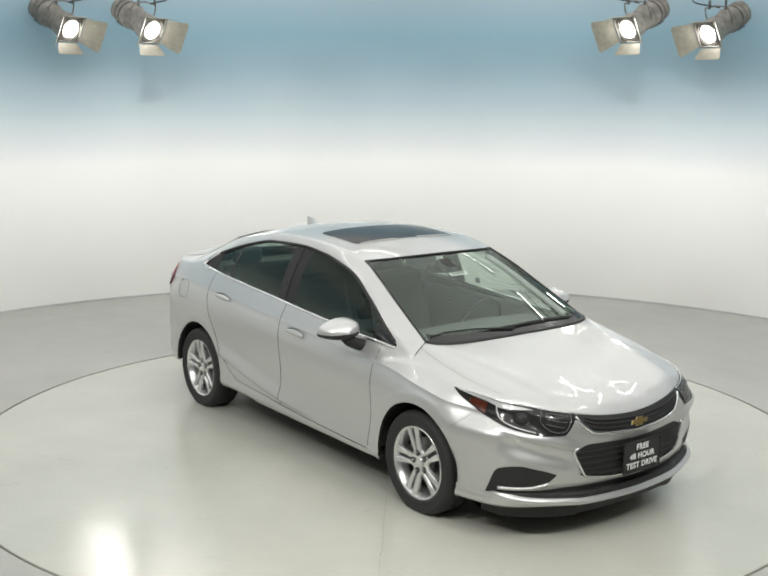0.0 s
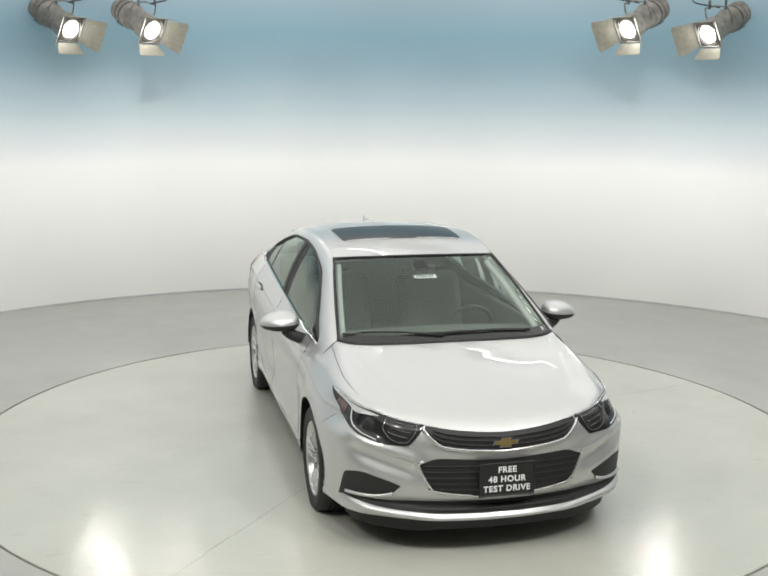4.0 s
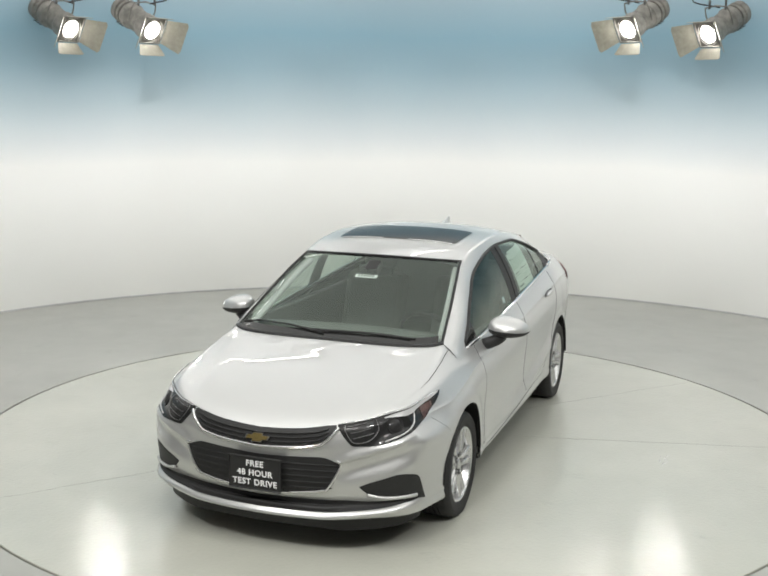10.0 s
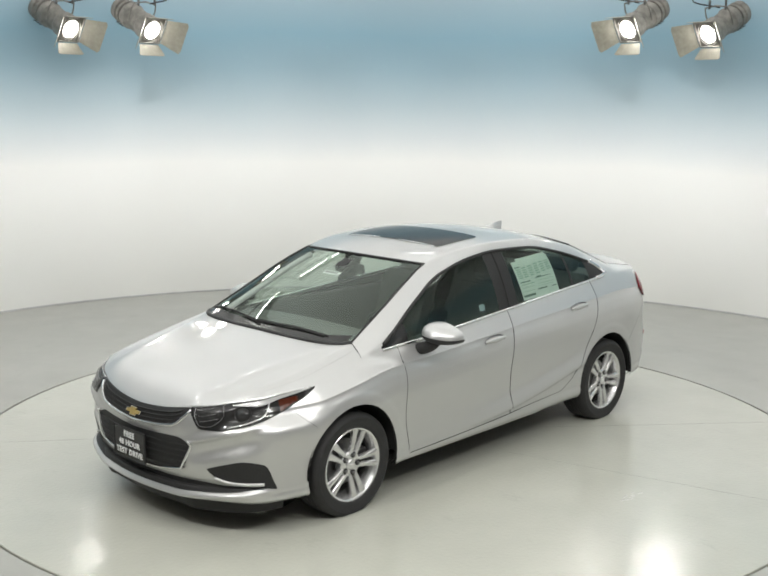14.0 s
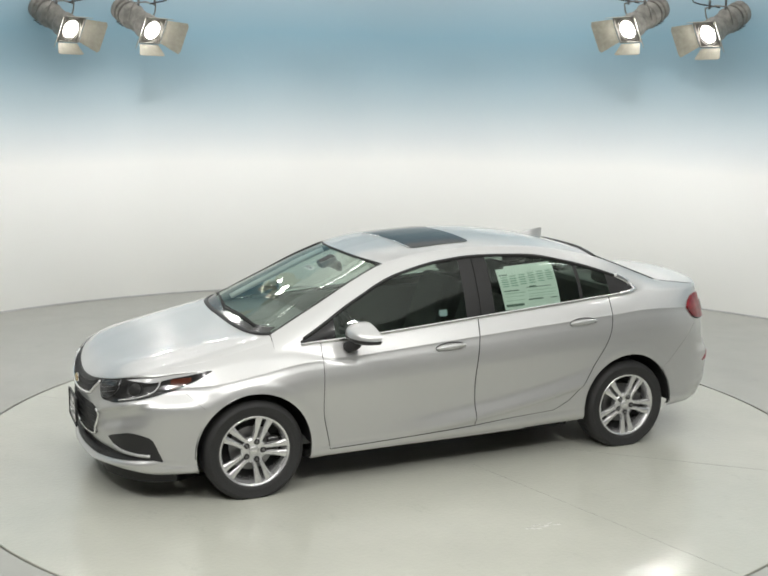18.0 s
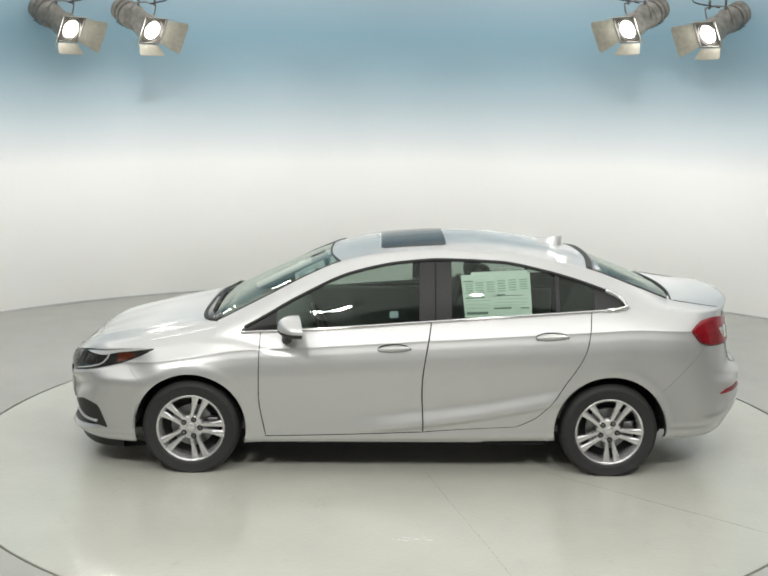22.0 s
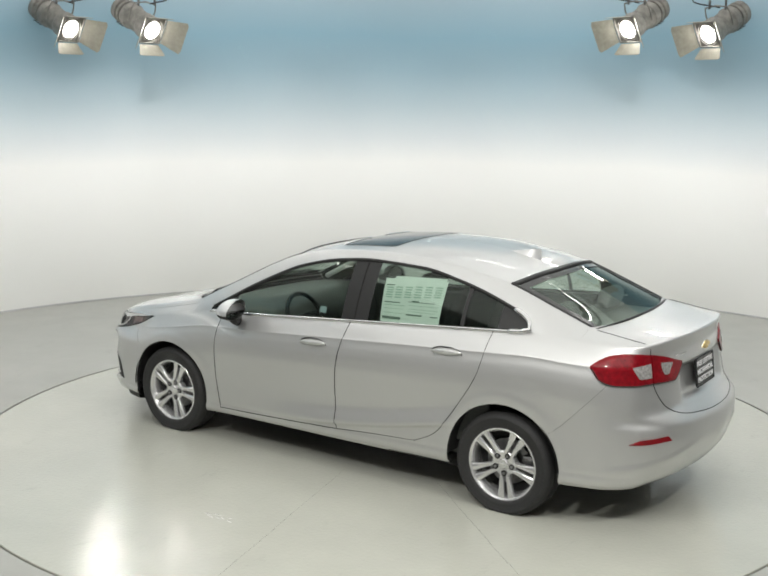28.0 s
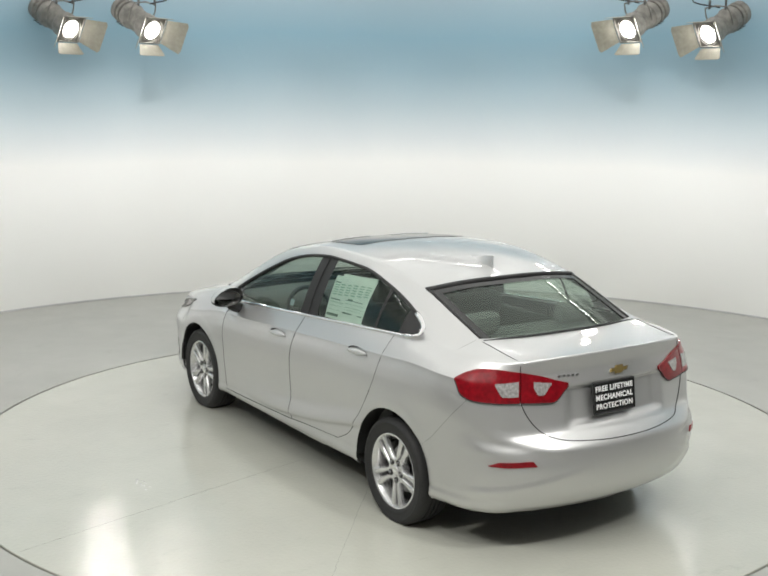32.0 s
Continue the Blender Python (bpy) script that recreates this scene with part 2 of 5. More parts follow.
def studio():
    bm = bmesh.new()
    prof = [(DISC_R + 0.016, -0.06), (DISC_R + 0.010, 0.0)] + [(DISC_R + 0.01 + (14.2 - DISC_R) * k / 8, 0.0) for k in range(1, 9)]
    lathe(bm, prof, 144)
    tagged(part("floor", bm, FLOOR, None, "", True, 30), "smooth grey coated studio floor round the turntable", "floor", "", "structure")
    bm = bmesh.new()
    lathe(bm, [(DISC_R - 0.05, -0.055), (DISC_R + 0.03, -0.055)], 144)
    tagged(part("floor_joint", bm, JOINT, None), "dark rubber joint round the turntable", "joint", "", "structure")
    bm = bmesh.new()
    bmesh.ops.create_grid(bm, x_segments=2, y_segments=2, size=10)
    for v in bm.verts:
        v.co.z = -0.07
    tagged(part("ground", bm, DARK, None), "dark slab under the studio floor", "ground", "", "structure")
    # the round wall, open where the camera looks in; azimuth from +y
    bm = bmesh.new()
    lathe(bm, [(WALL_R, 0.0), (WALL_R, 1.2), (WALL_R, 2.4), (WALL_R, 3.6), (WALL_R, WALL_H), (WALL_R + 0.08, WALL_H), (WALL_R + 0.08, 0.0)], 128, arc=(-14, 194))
    tagged(part("wall_round", bm, WALL, None, "", True, 30), "curved cyclorama wall, off-white fading to blue, white at the unseen top", "wall", "", "structure")
    # grey strip added for the dark shadow line at the wall's foot
    bm = lathe(bmesh.new(), [(WALL_R - 0.002, 0.016), (WALL_R - 0.014, 0.014), (WALL_R - 0.014, 0.0)], 128, arc=(-14, 194))
    tagged(part("baseboard", bm, plain("base_strip_grey", 0.45, 0.7, 0, 0.15, 8), None, "", True, 30), "thin grey strip that darkens the foot of the curved wall", "baseboard", "", "structure")
    # unseen hall walls and ceiling, added; pale to bounce fill onto the car
    for name, b in (("wall_left", (-9.6, -10, 0, -9.5, 9, CEIL_H)), ("wall_right", (9.5, -10, 0, 9.6, 9, CEIL_H)), ("wall_back", (-9.5, -10.1, 0, 9.5, -10, CEIL_H)), ("wall_far", (-9.5, 8.9, 0, 9.5, 9, CEIL_H))):
        tagged(part(name, box(bmesh.new(), *b), ROOM, None), "plain grey wall added out of view, bouncing light to the car", "wall", "", "structure")
    tagged(part("ceiling", box(bmesh.new(), -9.6, -10.1, CEIL_H, 9.6, 9, CEIL_H + 0.1), CEIL, None), "plain grey studio ceiling", "ceiling", "", "structure")


def turntable():
    e = thing("turntable", "large round pale turntable flush with the studio floor", "turntable")
    bm = bmesh.new()
    rings = [(0.0005, 0.0)] + [(DISC_R * k / 6, 0.0) for k in range(1, 6)] + [(DISC_R - 0.012, 0.0), (DISC_R - 0.008, -0.004), (DISC_R - 0.008, -0.05)]
    lathe(bm, rings, 144)
    part("platform", bm, DISC, e, "", True, 30)
    # fine worn joints between the deck plates
    worn = plain("joint_worn", (0.27, 0.275, 0.24), 0.7, 0, 0.5, 25)
    for k, a in enumerate((104, 139.4, -39)):
        start = 0.9 + 0.5 * ((k * 7) % 5) / 5
        bm = bmesh.new()
        for n in range(6):
            r0, r1 = start + (DISC_R - 0.03 - start) * n / 6, start + (DISC_R - 0.03 - start) * (n + 0.985) / 6
            box(bm, r0, -0.0011, 0.0002, r1, 0.0011, 0.0008, 0, pose(0, 0, 0, 0, 0, a) @ pose(0, 0.0015 * math.sin(5 * n + k), 0, 0, 0, 0.08 * math.sin(3 * n + k)))
        part("plate_joint", bm, worn, e)
    # a patch of polished scratches
    gloss = plain("polished_scratch", (0.70, 0.70, 0.66), 0.16, 0.0, 0.2, 40, Coat_Weight=1.0, Coat_Roughness=0.12)
    for k in range(7):
        q = pose(0, 0, 0, 0, 0, 93) @ pose(1.94 + 0.022 * math.sin(2.3 * k), -0.09 + 0.03 * k, 0.0003, 0, 0, 80 + 14 * math.sin(4.1 * k))
        bm = lathe(bmesh.new(), [(0.0005, 0.0012), (0.6, 0.0010), (1.0, 0.0)], 14, q @ Matrix.Diagonal((0.030 + 0.012 * math.sin(k), 0.007, 1, 1)))
        part("scratch", bm, gloss, e, "", True)
    return e


def studio_lamp(m, flip):
    """A theatre spot with barn doors; lens at the origin, shining along -z, up is +y."""
    e = thing("studio_spotlight", "grey metal studio spotlight with open barn doors, switched on", "spotlight", m, "studio spotlights")
    bm = lathe(bmesh.new(), [(0.001, 0.56), (0.08, 0.56), (0.125, 0.53), (0.135, 0.46), (0.12, 0.45), (0.12, 0.435), (0.135, 0.43), (0.135, 0.40), (0.12, 0.395), (0.12, 0.38), (0.135, 0.375), (0.14, 0.30), (0.125, 0.28), (0.12, 0.14), (0.135, 0.12), (0.14, 0.0), (0.125, -0.02), (0.118, 0.0), (0.001, 0.012)], 28)
    part("housing", bm, LAMP_GREY, e, "", True, 35)
    bm = lathe(bmesh.new(), [(0.001, -0.062), (0.035, -0.056), (0.07, -0.038), (0.095, -0.014), (0.102, 0.004)], 28)
    part("lens", bm, LAMP_GLOW, e, "glowing white lens", True)
    bm = bmesh.new()
    for k in range(4):
        box(bm, -0.142, 0.130, -0.035, 0.142, 0.142, -0.015, 0.003, pose(0, 0, 0, 0, 0, 90 * k))
    box(bm, -0.135, -0.135, -0.012, 0.135, 0.135, -0.006)
    part("gel_frame", bm, LAMP_GREY, e)
    for k, (tilt, long) in enumerate(((72, 0.07), (46, 0.21) if flip > 0 else (40, 0.10), (52, 0.12), (40, 0.10) if flip > 0 else (46, 0.21))):
        q = pose(0, 0, 0, 0, 0, 90 * k) @ pose(0, 0.15, -0.03, -tilt, 0, 0)
        bm = bmesh.new()
        w = 0.13
        a = [bm.verts.new(q @ Vector(p)) for p in ((-w, 0, 0), (w, 0, 0), (w * 1.35, long, 0), (w * 1.1, long * 1.08, 0.0), (-w * 1.1, long * 1.08, 0.0), (-w * 1.35, long, 0))]
        f = bm.faces.new(a)
        r = bmesh.ops.extrude_face_region(bm, geom=[f])
        for v in r["geom"]:
            if isinstance(v, bmesh.types.BMVert):
                v.co += q.to_3x3() @ Vector((0, 0, 0.004))
        part("barn_door", bm, BARN, e)
    bm = bmesh.new()
    tube(bm, [(-0.16, 0, 0.2), (-0.17, 0.12, 0.2), (-0.15, 0.2, 0.2), (0, 0.22, 0.2), (0.15, 0.2, 0.2), (0.17, 0.12, 0.2), (0.16, 0, 0.2)], 0.008, 8)
    part("yoke", bm, LAMP_GREY, e)
    for k in range(3):
        part("cooling_slot", box(bmesh.new(), -0.10, -0.004, 0.34 + 0.045 * k, 0.10, 0.004, 0.358 + 0.045 * k, 0.002, pose(flip * -0.02, -0.128, 0)), BLACK, e)
    for y in (-0.10, -0.02):
        part("knob", lathe(bmesh.new(), [(0.001, 0.0), (0.02, 0.0), (0.02, 0.03), (0.001, 0.034)], 12, pose(flip * -0.15, -0.05 + y * 0.3, 0.30 + y, 0, 90 * -flip, 0)), BLACK, e, "", True, 40)
    return e


LAMPS = ((-3.423, 4.0, 3.056, 1), (-2.565, 4.0, 3.05, 1), (2.427, 4.0, 3.11, -1), (3.268, 4.0, 3.07, -1))


def studio_lamps():
    for x, y, z, flip in LAMPS:
        eye = (EYE - Vector((x, y, z))).normalized()
        across = Vector((-eye.y, eye.x, 0)).normalized()
        aim = look((x, y, z), Vector((x, y, z)) + eye * 0.66 + across * 0.62 * flip - Vector((0, 0, 0.44)))
        studio_lamp(aim, flip)
        lamp_at = aim @ Vector((0, 0, -0.30))
        spot_light("spot_beam", look(lamp_at, (-0.7 * flip, -2.4, 0.0)), 27 if abs(x) > 3 else 6, 84, 0.7, 0.06, (1.0, 0.97, 0.92))
        hang_lamp(aim, flip)


def hang_lamp(aim, flip):
    """Rods and a cable from a spotlight's yoke to the ceiling."""
    top = aim @ Vector((0, 0.2, 0.2))
    r = thing("lamp_hanger", "thin steel rods holding a studio spotlight", "hanger", Matrix.Translation(top), "hangers of the studio spotlights")
    drop = CEIL_H - top.z
    for dx in (-0.07, 0.10):
        part("rod", tube(bmesh.new(), [(dx, 0, -0.02), (dx, 0, drop)], 0.012, 8), STEEL, r, "", True)
    c = [(0.05, 0.03, 0.0), (flip * 0.22, 0.1, 0.06 * drop), (flip * -0.30, 0.12, 0.27 * drop), (flip * -0.52, 0.14, 0.55 * drop), (flip * -0.55, 0.15, drop)]
    part("cable", tube(bmesh.new(), smooth_curve(c), 0.007, 6), BLACK, r, "", True)


def fittings():
    """Fittings out of view: tubes, rig spotlights, and the added fill panel, coves and battens."""
    for x, y, rz in TUBES:
        e = thing("ceiling_tube_light", "white fluorescent ceiling fitting, switched on", "ceiling light", pose(x, y, CEIL_H - 0.18, 0, 0, rz), "ceiling tube lights")
        part("tray", box(bmesh.new(), -TUBE_L / 2 - 0.05, -0.09, 0.02, TUBE_L / 2 + 0.05, 0.09, 0.10, 0.01), LAMP_GREY, e)
    # panel body for the added overhead fill light
    e = thing("overhead_fill_panel", "large white panel added overhead as fill light", "ceiling light", pose(0, PANEL_MID, 4.93))
    part("diffuser", box(bmesh.new(), -PANEL_X, -PANEL_Y, 0.0, PANEL_X, PANEL_Y, 0.02), TUBE_GLOW, e, "white diffuser")
    for k in range(4):
        w, h = ((PANEL_X + 0.05, PANEL_Y + 0.02), (PANEL_Y + 0.02, PANEL_X + 0.02))[k % 2]
        part("frame_bar", box(bmesh.new(), -w, h, -0.03, w, h + 0.05, 0.06, 0.005, pose(0, 0, 0, 0, 0, 90 * k)), LAMP_GREY, e)
    for m in RIG:
        studio_lamp(m, 1 if m.translation.x < 0 else -1)
        hang_lamp(m, 1)
    # troughs for the added wall-top fill lights
    for m in WALL_TOP_FILLS:
        e = thing("wall_top_fill_fitting", "long grey fill light added to brighten the wall top", "cove light", m, "cove lights above the wall")
        part("trough", box(bmesh.new(), -1.32, -0.03, 0.006, 1.32, 0.03, 0.05, 0.008), LAMP_GREY, e)
    # troughs for the added battens
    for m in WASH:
        e = thing("added_batten", "long grey batten added to put a bright band on the wall", "batten light", m, "batten lights for the wall")
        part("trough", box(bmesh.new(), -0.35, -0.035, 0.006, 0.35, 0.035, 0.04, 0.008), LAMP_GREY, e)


# ---- the car: x forward, y to its left, z up; origin midway between the axles ----
# plan of the widest outline with the top edge's height, its inset, and the lower edge's height
OUTLINE = (
    (2.262, 0.00, 0.676, 0.040, 0.196), (2.245, 0.25, 0.693, 0.040, 0.196), (2.203, 0.46, 0.729, 0.050, 0.198),
    (2.115, 0.675, 0.768, 0.070, 0.205), (1.985, 0.805, 0.785, 0.085, 0.200), (1.800, 0.864, 0.795, 0.090, 0.198),
    (1.586, 0.884, 0.815, 0.098, 0.200), (1.300, 0.893, 0.865, 0.108, 0.200), (1.020, 0.890, 0.915, 0.105, 0.205),
    (0.600, 0.893, 0.938, 0.100, 0.210), (-0.200, 0.895, 0.998, 0.105, 0.218), (-1.200, 0.893, 1.070, 0.120, 0.226),
    (-1.500, 0.885, 1.085, 0.135, 0.250), (-1.800, 0.866, 1.074, 0.138, 0.248), (-2.020, 0.805, 1.066, 0.125, 0.246),
    (-2.200, 0.665, 1.070, 0.118, 0.250), (-2.320, 0.400, 1.094, 0.122, 0.250), (-2.368, 0.00, 1.103, 0.126, 0.250))
ARCHES = ((1.350, 0.305, 0.358), (-1.350, 0.305, 0.362))
door_front = pchip((0.20, 0.26, 0.53, 0.86, 1.0), (0.862, 0.869, 0.911, 0.905, 0.900))
door_middle = pchip((0.20, 0.29, 0.57, 0.95, 1.05), (-0.146, -0.146, -0.136, -0.186, -0.205))
door_rear = pchip((0.20, 0.28, 0.322, 0.392, 0.606, 0.862, 1.08), (-0.66, -0.68, -0.735, -0.874, -1.048, -1.189, -1.224))
door_foot = pchip((-1.2, -0.7, -0.146, 0.87, 1.3), (0.33, 0.312, 0.288, 0.256, 0.25))
side_inset = pchip((0, 0.04, 0.08, 0.10, 0.13, 0.20, 0.30, 0.45, 0.55, 0.63, 0.70, 0.78, 0.852, 0.86, 0.868, 0.92, 1.0), (0.045, 0.017, 0.013, 0.018, 0.015, 0.016, 0.016, 0.011, 0.005, 0.001, 0.003, 0.014, 0.0315, 0.0325, 0.0365, 0.057, 0.085))
low_crease = pchip((-1.2, -0.91, -0.54, -0.148, 0.28, 0.7), (0.53, 0.471, 0.397, 0.341, 0.303, 0.285))
wing_crease = pchip((0.5, 0.786, 0.94, 1.02, 1.12, 1.5), (0.76, 0.802, 0.835, 0.855, 0.866, 0.862))
front_inset = pchip((0, 0.04, 0.10, 0.16, 0.28, 0.50, 0.68, 0.80, 0.92, 1.0), (0.050, 0.012, 0.010, 0.045, 0.022, 0.0, 0.006, 0.002, 0.016, 0.050))
rear_inset = pchip((0, 0.06, 0.18, 0.34, 0.43, 0.49, 0.54, 0.62, 0.80, 0.93, 1.0), (0.16, 0.09, 0.025, 0.0, 0.006, 0.045, 0.088, 0.108, 0.132, 0.148, 0.150))


class Outline:
    """Smooth curve through OUTLINE by arc length."""

    def __init__(self):
        pts = np.array(OUTLINE)
        full = np.vstack([pts[:0:-1] * (1, -1, 1, 1, 1), pts, pts[-2::-1] * (1, -1, 1, 1, 1)])
        n = len(pts)
        fine = smooth_curve(list(full), n=24)[24 * (n - 1):24 * (2 * n - 2) + 1]
        self.p = np.array(fine)
        d = np.hypot(*np.diff(self.p[:, :2], axis=0).T)
        self.s = np.concatenate([[0], np.cumsum(d)])
        g = np.gradient(self.p[:, :2], self.s, axis=0)
        self.nrm = np.stack([-g[:, 1], g[:, 0]], 1) * -1.0

    def at(self, s):
        return [float(np.interp(s, self.s, self.p[:, k])) for k in range(5)]

    def normal(self, s):
        v = np.array([np.interp(s, self.s, self.nrm[:, k]) for k in range(2)])
        return v / np.linalg.norm(v)

    def s_of_x(self, x):
        return float(np.interp(-x, -self.p[:, 0], self.s))


OUT = Outline()
SHIFTS = (1.28, 0.905, -0.19, -1.20, -1.72)


def shell_point(x0, s, q, top_inset=None):
    """A point of the lower body: station s, height share q."""
    px, py, zt, it, zb = OUT.at(s)
    if q < 0.1:
        z = zb + (door_foot(px) - zb) * q / 0.1
    else:
        z = door_foot(px) + (zt - door_foot(px)) * (q - 0.1) / 0.9
    if -1.72 < px < 1.28:
        off = [0.0, door_front(z) - 0.905, door_middle(z) + 0.19, door_rear(z) + 1.20, 0.0]
        x1 = px + float(np.interp(-px, [-v for v in SHIFTS], off))
        s = OUT.s_of_x(x1)
        px, py = OUT.at(s)[:2]
    nx, ny = OUT.normal(s)
    wf, wr, ws = max(nx, 0) ** 2, max(-nx, 0) ** 2, ny ** 2
    t = (z - zb) / (zt - zb)
    d = wf * front_inset(t) * (it / 0.05 if t > 0.95 else 1) + ws * side_inset(t) * (1 if t < 0.86 else 1 + (it / 0.085 - 1) * (t - 0.86) / 0.14) + wr * rear_inset(t) * (1 if t < 0.9 else 1 + (it / 0.15 - 1) * (t - 0.9) / 0.1)
    # flared lips round the wheels and the crease low on the doors
    for cx, cz, r in ARCHES:
        k = math.hypot(px - cx, z - cz)
        d -= ws * (0.006 * smoothstep(r + 0.17, r + 0.03, k) + 0.0045 * smoothstep(r + 0.080, r + 0.045, k))
    if ws > 0.5:
        if -1.2 < px < 0.7:
            zc = low_crease(px)
            d -= 0.025 * smoothstep(0.6, -0.1, px) * smoothstep(-1.12, -0.9, px) * smoothstep(zc + 0.11, zc, z) * smoothstep(zc - 0.03, zc, z)
        if 0.55 < px < 1.5:
            zf = wing_crease(px)
            d += 0.008 * smoothstep(0.6, 0.88, px) * smoothstep(1.5, 1.2, px) * smoothstep(zf + 0.075, zf + 0.008, z) * smoothstep(zf - 0.012, zf + 0.008, z)
    # lamp shoulders lean in at the front corners
    d += 0.046 * smoothstep(1.56, 1.78, px) * smoothstep(2.19, 2.06, px) * smoothstep(0.60, 0.70, z) * smoothstep(0.86, 0.72, z)
    # front: ridge from the grille's corner to under the lamp, hollow below it, proud lower lip
    if wf > 0.12:
        zr = 0.535 + 0.32 * (py - 0.45)
        k = smoothstep(0.40, 0.52, py) * smoothstep(0.84, 0.74, py)
        d -= k * 0.020 * smoothstep(zr + 0.06, zr, z) * smoothstep(zr - 0.022, zr, z)
        d += k * 0.026 * math.exp(-((z - zr + 0.075) / 0.045) ** 2)
        zl = 0.216 + 0.13 * max(0.0, py - 0.36)
        d -= 0.024 * smoothstep(0.90, 0.70, py) * math.exp(-((z - zl) / 0.022) ** 2)
    # rear: ledge under the boot joint, crease over the reflector
    if wr > 0.05:
        zk = 0.655 - 0.25 * (0.72 - py)
        k = smoothstep(0.36, 0.54, py) * smoothstep(-1.98, -2.08, px)
        d += k * 0.007 * smoothstep(zk - 0.075, zk - 0.012, z) * smoothstep(zk + 0.014, zk - 0.010, z)
        d -= k * 0.003 * math.exp(-((z - zk - 0.03) / 0.025) ** 2)
        zk = 0.397 + 0.26 * (0.76 - py)
        k = smoothstep(0.25, 0.45, py) * smoothstep(-1.94, -2.06, px)
        d -= k * 0.007 * smoothstep(zk + 0.014, zk - 0.006, z) * smoothstep(zk - 0.09, zk - 0.01, z)
    # hollow for the plate on the tail
    if wr > 0.3:
        d += 0.034 * smoothstep(0.39, 0.33, py) * smoothstep(0.712, 0.738, z) * smoothstep(0.93, 0.905, z)
    return Vector((px - nx * d, py - ny * d, z))


# roof edge: screen pillar, roof rail, rear pillar
RAIL = ((1.19, 0.690, 0.970), (0.80, 0.632, 1.165), (0.60, 0.598, 1.265), (0.40, 0.566, 1.345), (0.10, 0.570, 1.405), (-0.30, 0.575, 1.428), (-0.63, 0.577, 1.418), (-0.95, 0.577, 1.375), (-1.23, 0.572, 1.313), (-1.50, 0.575, 1.215), (-1.78, 0.575, 1.108))
rail_y = pchip([p[0] for p in RAIL], [p[1] for p in RAIL])
rail_z = pchip([p[0] for p in RAIL], [p[2] for p in RAIL])
window_top = pchip((1.04, 0.894, 0.633, 0.312, -0.005, -0.256, -0.631, -0.943, -1.254, -1.40, -1.45), (0.925, 1.000, 1.142, 1.282, 1.350, 1.370, 1.358, 1.300, 1.208, 1.150, 1.105))
X_COWL, X_SCREEN, X_BACK, X_DECK = 1.19, 0.40, -1.23, -1.76


def rail_point(x):
    return Vector((x, rail_y(x), rail_z(x)))


def half_patch(front, rear, side, middle):
    """A patch from the centre line to one side; the four edges are lists of points (front and rear run outwards)."""
    nb, na = len(front) - 1, len(side) - 1
    rows = []
    for i in range(na + 1):
        a, row = i / na, []
        for j in range(nb + 1):
            b = j / nb
            p = Vector()
            for k in range(3):
                g = b if k < 2 else b * b
                v = (1 - g) * middle[i][k] + g * side[i][k]
                v += (1 - a) * (front[j][k] - (1 - g) * front[0][k] - g * front[-1][k])
                v += a * (rear[j][k] - (1 - g) * rear[0][k] - g * rear[-1][k])
                p[k] = v
            row.append(p)
        rows.append(row)
    return rows


def line(pts, n):
    """n + 1 points evenly along a smooth line."""
    c = np.array(smooth_curve(pts))
    s = np.concatenate([[0], np.cumsum(np.linalg.norm(np.diff(c, axis=0), axis=1))])
    return [Vector([float(np.interp(s[-1] * k / n, s, c[:, i])) for i in range(3)]) for k in range(n + 1)]


class Skin:
    """The outer skin of the left half; faces carry a panel's name, and the right half mirrors it."""

    def __init__(self):
        self.v, self.f, self.key = [], [], {}

    def vert(self, p):
        k = (round(p[0], 4), round(p[1], 4), round(p[2], 4))
        if k not in self.key:
            self.key[k] = len(self.v)
            self.v.append(Vector(p))
        return self.key[k]

    def grid(self, rows, name, flip=False):
        for i in range(len(rows) - 1):
            for j in range(len(rows[0]) - 1):
                q = [rows[i][j], rows[i + 1][j], rows[i + 1][j + 1], rows[i][j + 1]]
                n = name(i, j) if callable(name) else name
                idx = []
                for p in q:
                    k = self.vert(p)
                    if k not in idx:
                        idx.append(k)
                if n and len(idx) > 2:
                    self.f.append((tuple(reversed(idx)) if flip else tuple(idx), n))


def spread(*spans):
    """Stations from spans of (start, end, count)."""
    out = []
    for a, b, n in spans:
        out += [a + (b - a) * k / n for k in range(n)]
    return out + [spans[-1][1]]


